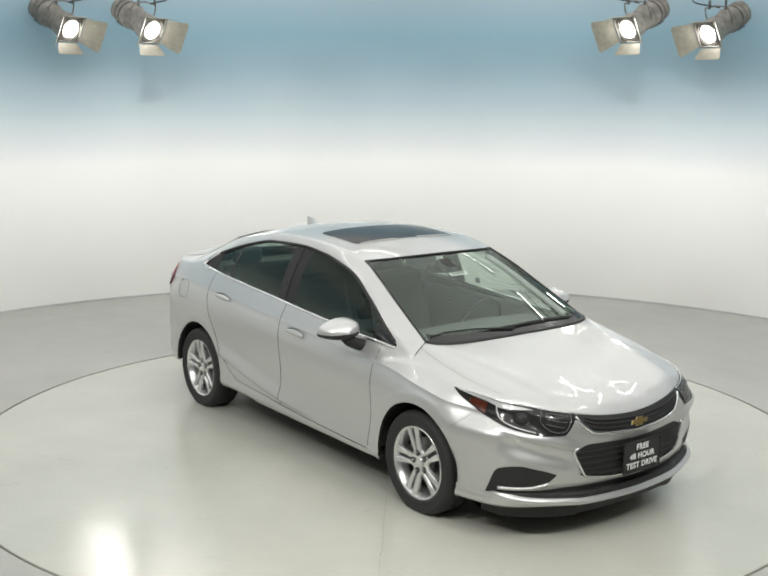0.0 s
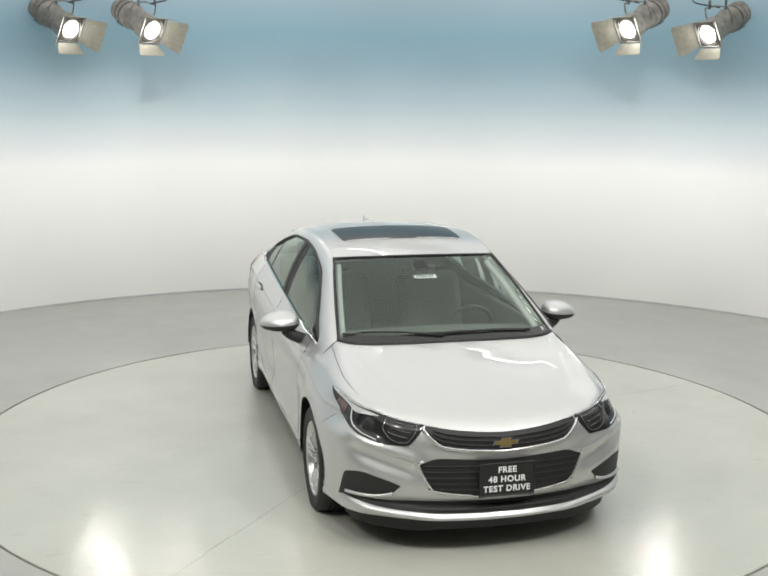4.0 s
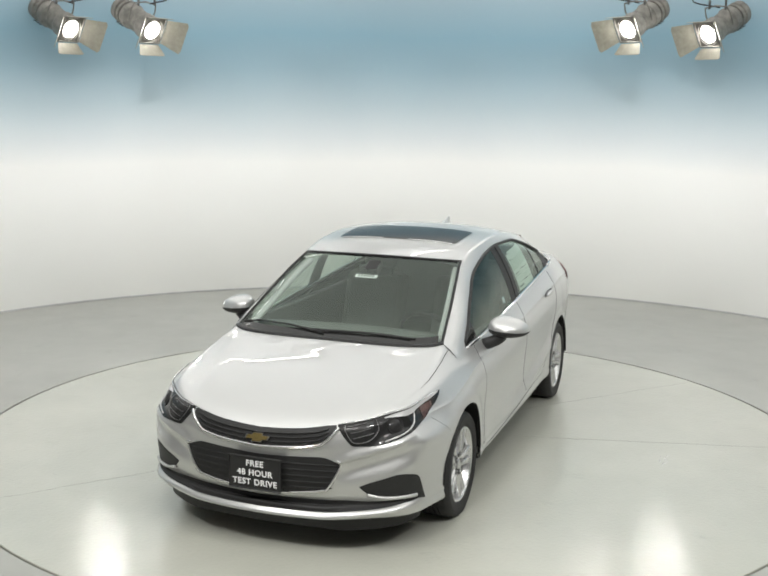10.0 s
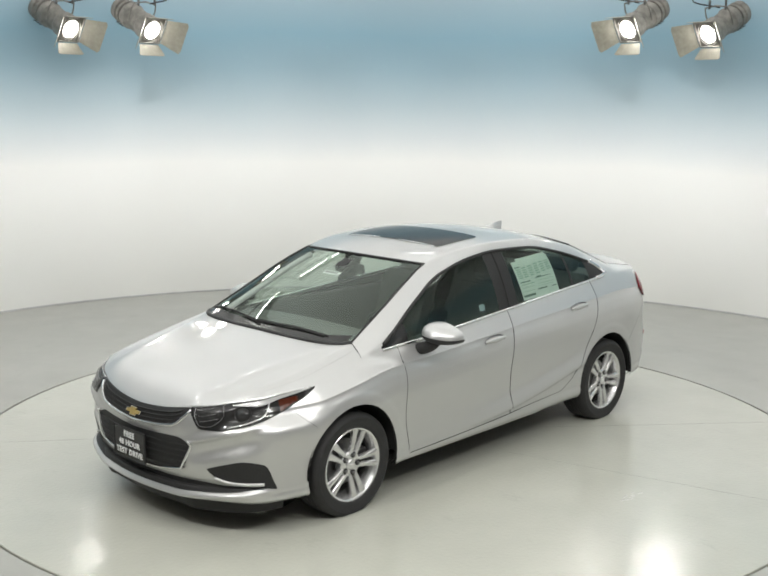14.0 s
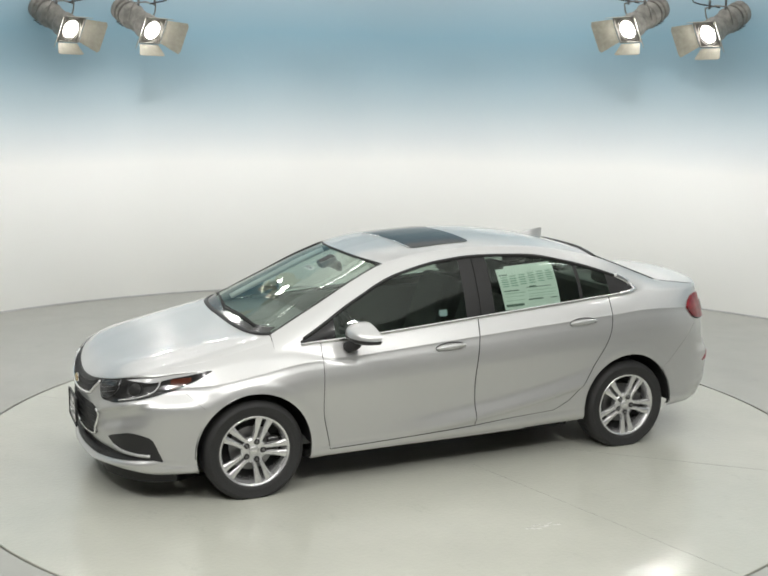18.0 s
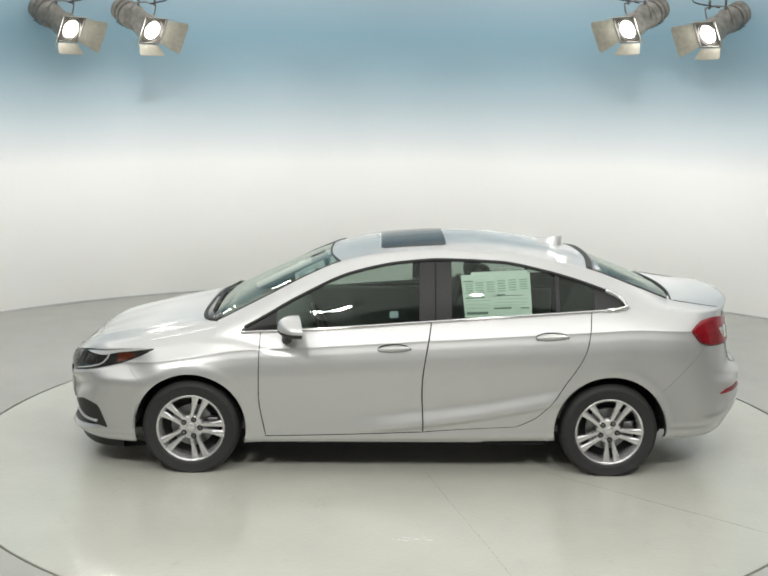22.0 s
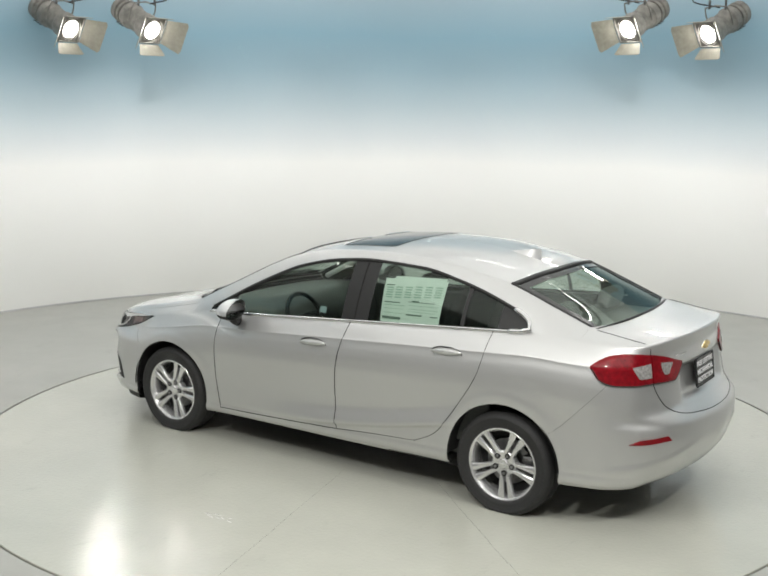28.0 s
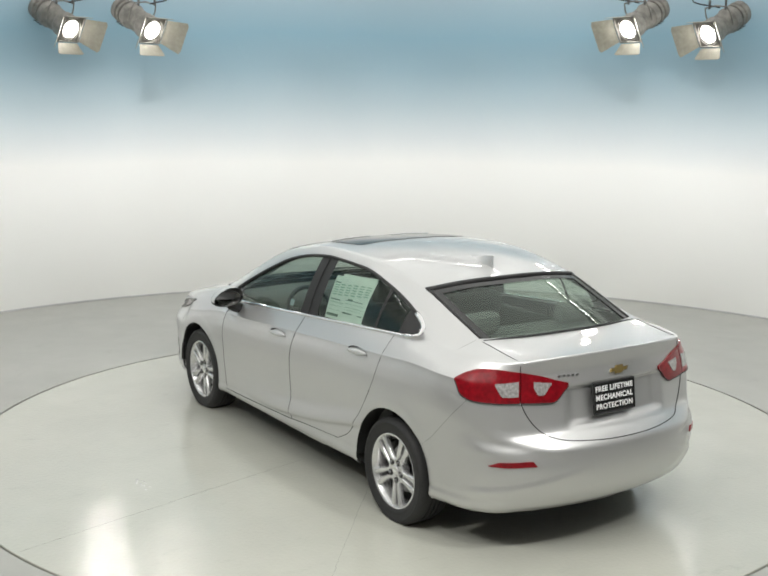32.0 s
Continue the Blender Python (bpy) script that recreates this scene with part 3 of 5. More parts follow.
def build_skin():
    sk = Skin()
    sx = OUT.s_of_x
    s_corner, s_cowl, s_deck, s_tail, s_end = float(np.interp(0.735, OUT.p[:120, 1], OUT.s[:120])), sx(X_COWL), sx(X_DECK), sx(-2.115), float(OUT.s[-1])
    s_lid = sx(-2.215)
    n_front, n_side, n_deck, n_lid = 34, 34, 18, 12
    stations = spread((0, s_corner, n_front), (s_corner, s_cowl, n_side), (s_cowl, sx(0.905), 14), (sx(0.905), sx(-0.19), 42), (sx(-0.19), sx(-1.20), 40), (sx(-1.20), s_deck, 28), (s_deck, s_tail, n_deck), (s_tail, s_end, 30))
    i_corner, i_cowl = n_front, n_front + n_side
    i_d1, i_d2, i_d3 = i_cowl + 14, i_cowl + 56, i_cowl + 96
    i_deck = i_d3 + 28
    i_tail = i_deck + n_deck
    shares = spread((0, 0.1, 8), (0.1, 0.74, 46), (0.74, 0.84, 8), (0.84, 0.88, 10), (0.88, 1.0, 8))
    cols = [[shell_point(0, s, q) for q in shares] for s in stations]

    def pull(p):
        for cx, cz, r in ARCHES:
            d = math.hypot(p.x - cx, p.z - cz)
            if p.y > 0.6 and d < r:
                k = r / max(d, 1e-6)
                return Vector((cx + (p.x - cx) * k, p.y, cz + (p.z - cz) * k)), True
        return p, False

    def panel(i, j):
        quad = [cols[i][j], cols[i + 1][j], cols[i + 1][j + 1], cols[i][j + 1]]
        if all(pull(p)[1] for p in quad):
            return None
        if j >= 8 and i_d1 <= i < i_d2:
            return "front_door"
        if j >= 8 and i_d2 <= i < i_d3:
            return "rear_door"
        c = sum(quad, Vector()) / 4
        if c.x > 1.3 and c.z < 0.70 + 0.10 * smoothstep(1.7, 2.1, c.x):
            return "front_bumper"
        if c.x < -1.4:
            if c.y < 0.655 and c.z > 0.655 + 0.25 * smoothstep(0.45, 0.66, c.y) and c.x < -2.0:
                return "trunk_lid"
            if c.z < 0.60 + 0.28 * smoothstep(-1.6, -2.0, c.x):
                return "rear_bumper"
        return "body"

    names = {(i, j): panel(i, j) for i in range(len(cols) - 1) for j in range(len(shares) - 1)}
    moved = [[pull(p)[0] for p in col] for col in cols]
    sk.grid(moved, lambda i, j: names[i, j])
    top = [c[-1] for c in moved]
    # bonnet
    front, side = top[:i_corner + 1], top[i_corner:i_cowl + 1]
    cowl_mid = Vector((1.325, 0, 0.962))
    cowl = line([cowl_mid, (1.322, 0.28, 0.961), (1.298, 0.50, 0.960), (1.255, 0.62, 0.963), rail_point(X_COWL)], n_front - 5)
    rear = cowl + line([rail_point(X_COWL), (rail_point(X_COWL) + top[i_cowl]) / 2, top[i_cowl]], 5)[1:]
    middle = line([front[0], (2.150, 0, 0.738), (2.02, 0, 0.800), (1.75, 0, 0.880), (1.5, 0, 0.930), cowl_mid], n_side)
    hood = half_patch(front, rear, side, middle)
    # two soft ridges that run from the grille's ends to the screen's corners
    for i, row in enumerate(hood[1:-1], 1):
        a = i / n_side
        fade = smoothstep(0.0, 0.25, a) * smoothstep(1.0, 0.86, a)
        for j, p in enumerate(row[:-4]):
            yr = 0.44 + 0.18 * a
            rise = smoothstep(yr - 0.20, yr, p.y) if p.y < yr else smoothstep(yr + 0.055, yr, p.y)
            p.z += 0.007 * fade * rise * smoothstep(len(row) - 4, len(row) - 8, j)
    sk.grid(hood, lambda i, j: "hood" if j < n_front - 3 else "body", True)
    # side of the cabin
    lows = top[i_cowl:i_deck + 1]
    nlow, nup = 12, 6
    side_rows = []
    for p in lows:
        t = rail_point(min(p.x, X_COWL)) if p.x < X_COWL else rail_point(X_COWL)
        share = min(max((window_top(p.x) - p.z) / max(t.z - p.z, 1e-3), 0.02), 0.93) if 1.04 > p.x > -1.45 else 0.02
        col = []
        for k in range(nlow + nup + 1):
            f = share * k / nlow if k <= nlow else share + (1 - share) * (k - nlow) / nup
            b = 4 * f * (1 - f) * 0.022 * smoothstep(0, 0.25, t.z - p.z)
            col.append(p.lerp(t, f) + Vector((0, b, b * 0.3)))
        side_rows.append(col)

    def cabin(i, j):
        x = (side_rows[i][j].x + side_rows[i + 1][j].x) / 2
        if j < nlow and 1.03 > x > -1.44:
            if x > 0.80:
                return "corner_glass"
            if x > -0.115:
                return "front_window"
            if x > -0.335:
                return "door_pillar"
            if x > -0.985:
                return "rear_window"
            if x > -1.015:
                return "window_bar"
            return "quarter_window" if x > -1.235 else "quarter_glass"
        return "body"

    sk.grid(side_rows, cabin)
    rails = [c[-1] for c in side_rows]
    xs = [p.x for p in rails]
    i_s = min(range(len(xs)), key=lambda k: abs(xs[k] - X_SCREEN))
    i_b = min(range(len(xs)), key=lambda k: abs(xs[k] - X_BACK))
    n_w = n_front - 5
    screen_top = line([(0.475, 0, 1.362), (0.46, 0.3, 1.358), rails[i_s]], n_w)
    back_top = line([(-1.275, 0, 1.348), (-1.265, 0.3, 1.342), rails[i_b]], n_w)
    back_low = line([(-1.835, 0, 1.118), (-1.82, 0.3, 1.116), rails[-1]], n_w)
    sk.grid(half_patch(cowl, screen_top, rails[:i_s + 1], line([cowl_mid, (0.90, 0, 1.168), (0.475, 0, 1.362)], i_s)), "windscreen", True)
    roof_mid = line([(0.475, 0, 1.362), (0.25, 0, 1.410), (0.05, 0, 1.441), (-0.3, 0, 1.466), (-0.63, 0, 1.463), (-0.96, 0, 1.424), (-1.275, 0, 1.348)], i_b - i_s)
    sk.grid(half_patch(screen_top, back_top, rails[i_s:i_b + 1], roof_mid), "body", True)
    sk.grid(half_patch(back_top, back_low, rails[i_b:], line([(-1.275, 0, 1.348), (-1.56, 0, 1.236), (-1.835, 0, 1.118)], len(rails) - 1 - i_b)), "rear_screen", True)
    # boot lid
    n_r = len(top) - 1 - i_tail
    edge = line([rails[-1], (rails[-1] + top[i_deck]) / 2, top[i_deck]], 5)
    d_front = line([(-1.835, 0, 1.118), (-1.82, 0.3, 1.116), rails[-1]], n_r - 5) + edge[1:]
    d_rear = list(reversed(top[i_tail:]))
    d_mid = line([d_front[0], (-1.96, 0, 1.106), (-2.10, 0, 1.098), (-2.20, 0, 1.0985), d_rear[0]], n_deck)
    sk.grid(half_patch(d_front, d_rear, top[i_deck:i_tail + 1], d_mid), lambda i, j: "trunk_lid" if j < n_r - 4 else "body", True)
    return sk, top, side_rows, rails


SKIN, TOP, CABIN, RAILS = build_skin()
BODY_PANELS = ("body", "hood", "trunk_lid", "front_door", "rear_door", "front_bumper", "rear_bumper")


def full_bmesh(names):
    """Both halves of the named panels as one welded mesh, with the panel and side of each face."""
    bm = bmesh.new()
    key, tags = {}, []

    def vert(p):
        k = (round(p.x, 4), round(p.y, 4), round(p.z, 4))
        if k not in key:
            key[k] = bm.verts.new(k)
        return key[k]

    for side in (1, -1):
        for idx, n in SKIN.f:
            if n not in names:
                continue
            vs = [vert(Vector((SKIN.v[i].x, SKIN.v[i].y * side if abs(SKIN.v[i].y) > 2e-4 else 0.0, SKIN.v[i].z))) for i in (idx if side > 0 else reversed(idx))]
            if len(set(vs)) < 3:
                continue
            try:
                bm.faces.new(vs)
                tags.append((n, side))
            except ValueError:
                pass
    bm.normal_update()
    bm.verts.index_update()
    return bm, tags


def panel_from(bm, tags, normals, want, material, parent, label="", gap=0.0, flange=0.0, sink=0.0, name=None, thick=0.0):
    """One panel of the skin as a mesh that keeps the skin's smooth normals."""
    bm.faces.ensure_lookup_table()
    faces = [f for f, t in zip(bm.faces, tags) if t in want]
    ids, vs, ns, fs = {}, [], [], []
    for f in faces:
        row = []
        for v in f.verts:
            if v.index not in ids:
                ids[v.index] = len(vs)
                vs.append(v.co - normals[v.index] * sink)
                ns.append(normals[v.index])
            row.append(ids[v.index])
        fs.append(row)
    count = {}
    for r in fs:
        for a, b in zip(r, r[1:] + r[:1]):
            count[frozenset((a, b))] = count.get(frozenset((a, b)), 0) + 1
    rim = [(a, b) for r in fs for a, b in zip(r, r[1:] + r[:1]) if count[frozenset((a, b))] == 1]
    if gap:
        pull = {}
        on_rim = {i for e in rim for i in e}
        for r in fs:
            c = sum((vs[i] for i in r), Vector()) / len(r)
            for i in r:
                if i in on_rim:
                    pull.setdefault(i, []).append(c)
        for i, cs in pull.items():
            d = sum(cs, Vector()) / len(cs) - vs[i]
            d -= ns[i] * d.dot(ns[i])
            if d.length > 1e-5:
                vs[i] = vs[i] + d.normalized() * gap
    if flange:
        low = {}
        for i in {i for e in rim for i in e}:
            low[i] = len(vs)
            vs.append(vs[i] - ns[i] * flange)
            ns.append(ns[i])
        fs += [[b, a, low[a], low[b]] for a, b in rim]
    me = bpy.data.meshes.new(name or want[0][0])
    me.from_pydata([tuple(v) for v in vs], [], fs)
    me.materials.append(material)
    me.polygons.foreach_set("use_smooth", [True] * len(me.polygons))
    me.normals_split_custom_set_from_vertices([tuple(n) for n in ns])
    ob = new(name or want[0][0], me)
    ob.parent = parent
    if label:
        tagged(ob, label)
    return ob


def outer_normals(bm):
    bm.normal_update()
    return {v.index: v.normal.copy() for v in bm.verts}


def on_shell(s, z, out=0.0):
    """A point on the lower body at signed station s and height z, moved outwards."""
    side = -1 if s < 0 else 1
    s = min(abs(s), float(OUT.s[-1]) - 1e-6)

    def raw(ss, zz):
        px, py, zt, it, zb = OUT.at(ss)
        zz = min(max(zz, zb), zt)
        d = door_foot(px)
        q = 0.1 * (zz - zb) / (d - zb) if zz < d else 0.1 + 0.9 * (zz - d) / (zt - d)
        return shell_point(0, ss, q)

    p = raw(s, z)
    if out:
        a, b = raw(max(s - 0.01, 0), z), raw(min(s + 0.01, float(OUT.s[-1])), z)
        c, d = raw(s, z - 0.008), raw(s, z + 0.008)
        n = (b - a).cross(d - c)
        if n.length < 1e-9:
            n = Vector((*OUT.normal(s), 0))
        n.normalize()
        if n.x * OUT.normal(s)[0] + n.y * OUT.normal(s)[1] < 0:
            n = -n
        p = p + n * out
    return Vector((p.x, p.y * side, p.z))


def band(s0, s1, low, high, nc, nr, out, back=0.012):
    """A plate that lies on the lower body between two heights along the outline."""
    bm = bmesh.new()
    rows = []
    for i in range(nc + 1):
        s = s0 + (s1 - s0) * i / nc
        lo, hi = low(s), high(s)
        rows.append([bm.verts.new(on_shell(s, lo + (hi - lo) * j / nr, out)) for j in range(nr + 1)])
    for i in range(nc):
        for j in range(nr):
            bm.faces.new((rows[i][j], rows[i + 1][j], rows[i + 1][j + 1], rows[i][j + 1]))
    rim = [rows[i][0] for i in range(nc + 1)] + rows[nc][1:] + [rows[i][nr] for i in range(nc - 1, -1, -1)] + rows[0][nr - 1:0:-1]
    low_v = []
    for v in rim:
        k = Vector((v.co.x * 0.9, v.co.y * 0.6, 0)).normalized()
        low_v.append(bm.verts.new(v.co - k * back))
    for i in range(len(rim)):
        j = (i + 1) % len(rim)
        bm.faces.new((rim[i], low_v[i], low_v[j], rim[j]))
    bmesh.ops.remove_doubles(bm, verts=bm.verts, dist=1e-5)
    bmesh.ops.dissolve_degenerate(bm, dist=1e-5, edges=bm.edges)
    return bm


def front_s(y):
    return float(np.interp(y, OUT.p[:150, 1], OUT.s[:150]))


def rear_s(y):
    return float(np.interp(-y, -OUT.p[-110:, 1], OUT.s[-110:]))


def side_s(x):
    return OUT.s_of_x(x)


# ---- wheels ----
def wheel(parent, m, twist, side):
    """A tyre with a five-arm twin-spoke alloy rim; the axle is z, the outer face up, the ground along side * y."""
    w = part("wheel", lathe(bmesh.new(), [(0.001, -0.02), (0.198, -0.02)], 48), DARK, parent, "alloy wheel with a black tyre")
    w.matrix_local = m
    tread = [(0.3135, -0.070), (0.3145, -0.035), (0.3145, -0.034), (0.3065, -0.033), (0.3065, -0.028), (0.315, -0.027), (0.315, -0.004), (0.3065, -0.003), (0.3065, 0.003), (0.315, 0.004), (0.315, 0.027), (0.3065, 0.028), (0.3065, 0.033), (0.3145, 0.034), (0.3130, 0.070)]
    bm = lathe(bmesh.new(), [(0.214, -0.095), (0.24, -0.108), (0.285, -0.106), (0.306, -0.092)] + tread + [(0.307, 0.090), (0.290, 0.1045), (0.281, 0.1070), (0.279, 0.1055), (0.262, 0.1085), (0.2605, 0.1075), (0.244, 0.107), (0.232, 0.103), (0.222, 0.094), (0.214, 0.084)], 72)
    # the tyre stands flat on the ground and bulges a little there
    for v in bm.verts:
        low = v.co.y * side - 0.2955
        if low > -0.03:
            v.co.z += math.copysign(0.006, v.co.z) * smoothstep(-0.03, 0.012, low)
        if low > 0:
            v.co.y = side * 0.2955
    part("tyre", bm, RUBBER, w, "black rubber tyre", True, 50)
    bm = lathe(bmesh.new(), [(0.198, -0.09), (0.192, 0.0), (0.196, 0.066), (0.203, 0.076), (0.207, 0.090), (0.212, 0.0955), (0.2195, 0.097), (0.2225, 0.0945), (0.2225, 0.084)], 72)
    part("rim", bm, ALLOY, w, "polished alloy rim", True, 40)
    part("brake_disc", lathe(bmesh.new(), [(0.04, 0.008), (0.138, 0.008), (0.140, 0.0), (0.138, -0.01)], 48), STEEL, w, "", True, 40)
    part("caliper", box(bmesh.new(), -0.17, -0.06, -0.01, -0.10, 0.06, 0.035, 0.012), STEEL, w)
    for k in range(5):
        for arm in (-1, 1):
            bm = bmesh.new()
            q = pose(0, 0, 0, 0, 0, twist + 72 * k)
            for r, off, half, h, d in ((0.050, 0.021, 0.013, 0.074, 0.03), (0.075, 0.021, 0.0130, 0.080, 0.03), (0.12, 0.0245, 0.0150, 0.084, 0.028), (0.17, 0.0305, 0.0185, 0.087, 0.026), (0.210, 0.037, 0.0245, 0.090, 0.022)):
                c = arm * off
                for x, z in ((c - half, h - d), (c - half, h - 0.007), (c - half * 0.6, h), (c + half * 0.6, h), (c + half, h - 0.007), (c + half, h - d)):
                    bm.verts.new(q @ Vector((r, x, z)))
            bm.verts.ensure_lookup_table()
            for i in range(4):
                for j in range(5):
                    a = i * 6 + j
                    bm.faces.new([bm.verts[b] for b in (a, a + 1, a + 7, a + 6)])
            part("spoke", bm, ALLOY, w, "", True, 40)
    part("hub", lathe(bmesh.new(), [(0.001, 0.082), (0.026, 0.081), (0.030, 0.077), (0.031, 0.071), (0.070, 0.076), (0.079, 0.068), (0.081, 0.03)], 40), ALLOY, w, "", True, 35)
    part("hub_emblem", box(bmesh.new(), -0.017, -0.005, 0.081, 0.017, 0.005, 0.0845, 0.0015), CHROME, w)
    for k in range(5):
        a = radians(twist + 72 * k)
        q = pose(0.057 * math.cos(a), 0.057 * math.sin(a), 0.064)
        # black discs put the shade of the lug holes into the colour
        part("lug_hole_shade", lathe(bmesh.new(), [(0.018, 0.012), (0.0175, 0.0145), (0.013, 0.0125), (0.001, 0.0125)], 16, q), BLACK, w, "", True, 40)
        part("lug_nut", lathe(bmesh.new(), [(0.0095, 0.011), (0.0085, 0.020), (0.006, 0.023), (0.001, 0.0235)], 12, q), STEEL, w, "", True, 40)
    return w


def letters(text, size, m, material, parent, depth=0.002, bold=0.0):
    cu = bpy.data.curves.new("lettering", "FONT")
    cu.body, cu.size, cu.align_x, cu.align_y, cu.extrude, cu.offset = text, size, "CENTER", "CENTER", depth, bold
    cu.space_character = 1.12
    cu.materials.append(material)
    ob = new("lettering", cu)
    ob.parent = parent
    ob.matrix_local = m
    return ob


def sign(parent, m, w, h, lines, size):
    s = part("sign_plate", box(bmesh.new(), -w / 2, -h / 2, -0.006, w / 2, h / 2, 0.006, 0.004), GLOSS_BLACK, parent, "black plate with white capital letters")
    s.matrix_local = m
    bm = bmesh.new()
    tube(bm, [(-w / 2, -h / 2, 0.006), (w / 2, -h / 2, 0.006), (w / 2, h / 2, 0.006), (-w / 2, h / 2, 0.006)], 0.005, 6, True)
    part("plate_frame", bm, BLACK, s)
    for k, text in enumerate(lines):
        letters(text, size, pose(0, h * 0.29 * (1 - k), 0.0075), WHITE, s, 0.0008, 0.0012)
    return s


def emblem(parent, m, w, h):
    """A plain gold cross-bar emblem with a bright rim."""
    for name, k, z, mat in (("emblem_rim", 1.0, 0.004, CHROME), ("emblem", 0.86, 0.009, GOLD)):
        bm = bmesh.new()
        p = [(-0.50, -0.22), (-0.19, -0.22), (-0.24, -0.5), (0.16, -0.5), (0.21, -0.22), (0.42, -0.22), (0.50, 0.22), (0.19, 0.22), (0.24, 0.5), (-0.16, 0.5), (-0.21, 0.22), (-0.42, 0.22)]
        f = bm.faces.new([bm.verts.new((x * w * k, y * h * k, 0)) for x, y in p])
        r = bmesh.ops.extrude_face_region(bm, geom=[f])
        for v in r["geom"]:
            if isinstance(v, bmesh.types.BMVert):
                v.co.z += z
        ob = part(name, bm, mat, parent)
        ob.matrix_local = m


def strip_between(pts_a, pts_b):
    bm = bmesh.new()
    a = [bm.verts.new(p) for p in pts_a]
    b = [bm.verts.new(p) for p in pts_b]
    for i in range(len(a) - 1):
        bm.faces.new((a[i], a[i + 1], b[i + 1], b[i]))
    return bm


def mirror(p, side):
    return Vector((p[0], p[1] * side, p[2]))


def car():
    e = thing("silver_sedan", "silver four-door sedan with sunroof, parked on the turntable", "car", car_pose(0))
    # skin panels
    bm, tags = full_bmesh(BODY_PANELS)
    nrm = outer_normals(bm)
    body = panel_from(bm, tags, nrm, [("body", 1), ("body", -1)], PAINT, e, "silver painted body shell")
    panel_from(bm, tags, nrm, [("front_bumper", 1), ("front_bumper", -1)], PAINT, e, "silver front bumper skin")
    panel_from(bm, tags, nrm, [("rear_bumper", 1), ("rear_bumper", -1)], PAINT, e, "silver rear bumper skin")
    panel_from(bm, tags, nrm, [("hood", 1), ("hood", -1)], PAINT, e, "silver bonnet", 0.004, 0.02)
    panel_from(bm, tags, nrm, [("trunk_lid", 1), ("trunk_lid", -1)], PAINT, e, "silver boot lid")
    doors = {}
    for side in (1, -1):
        for n in ("front_door", "rear_door"):
            doors[n, side] = panel_from(bm, tags, nrm, [(n, side)], PAINT, e, "silver door", 0.0042, 0.02)
    # dark backing behind the joints
    panel_from(bm, tags, nrm, [(n, s) for n in BODY_PANELS for s in (1, -1)], DARK, e, "", sink=0.018, name="inner_shell")
    bm.free()
    bm, tags = full_bmesh(("windscreen",))
    nrm = outer_normals(bm)
    panel_from(bm, tags, nrm, [("windscreen", 1), ("windscreen", -1)], SCREEN, e, "clear windscreen", sink=0.003)
    bm.free()
    bm, tags = full_bmesh(("rear_screen",))
    nrm = outer_normals(bm)
    panel_from(bm, tags, nrm, [("rear_screen", 1), ("rear_screen", -1)], BACK_GLASS, e, "sloping rear window", sink=0.003)
    bm.free()
    side_names = ("corner_glass", "front_window", "door_pillar", "rear_window", "window_bar", "quarter_window", "quarter_glass")
    bm, tags = full_bmesh(side_names)
    nrm = outer_normals(bm)
    for side in (1, -1):
        for n in side_names:
            mat = {"door_pillar": BLACK, "window_bar": BLACK, "quarter_glass": BLACK, "corner_glass": GLOSS_BLACK}.get(n, GLASS)
            panel_from(bm, tags, nrm, [(n, side)], mat, e, "dark tinted side window" if mat == GLASS else "black pillar trim", sink=0.004 if mat == GLASS else 0.002)
    bm.free()
    build_car_details(e, doors)
    return e


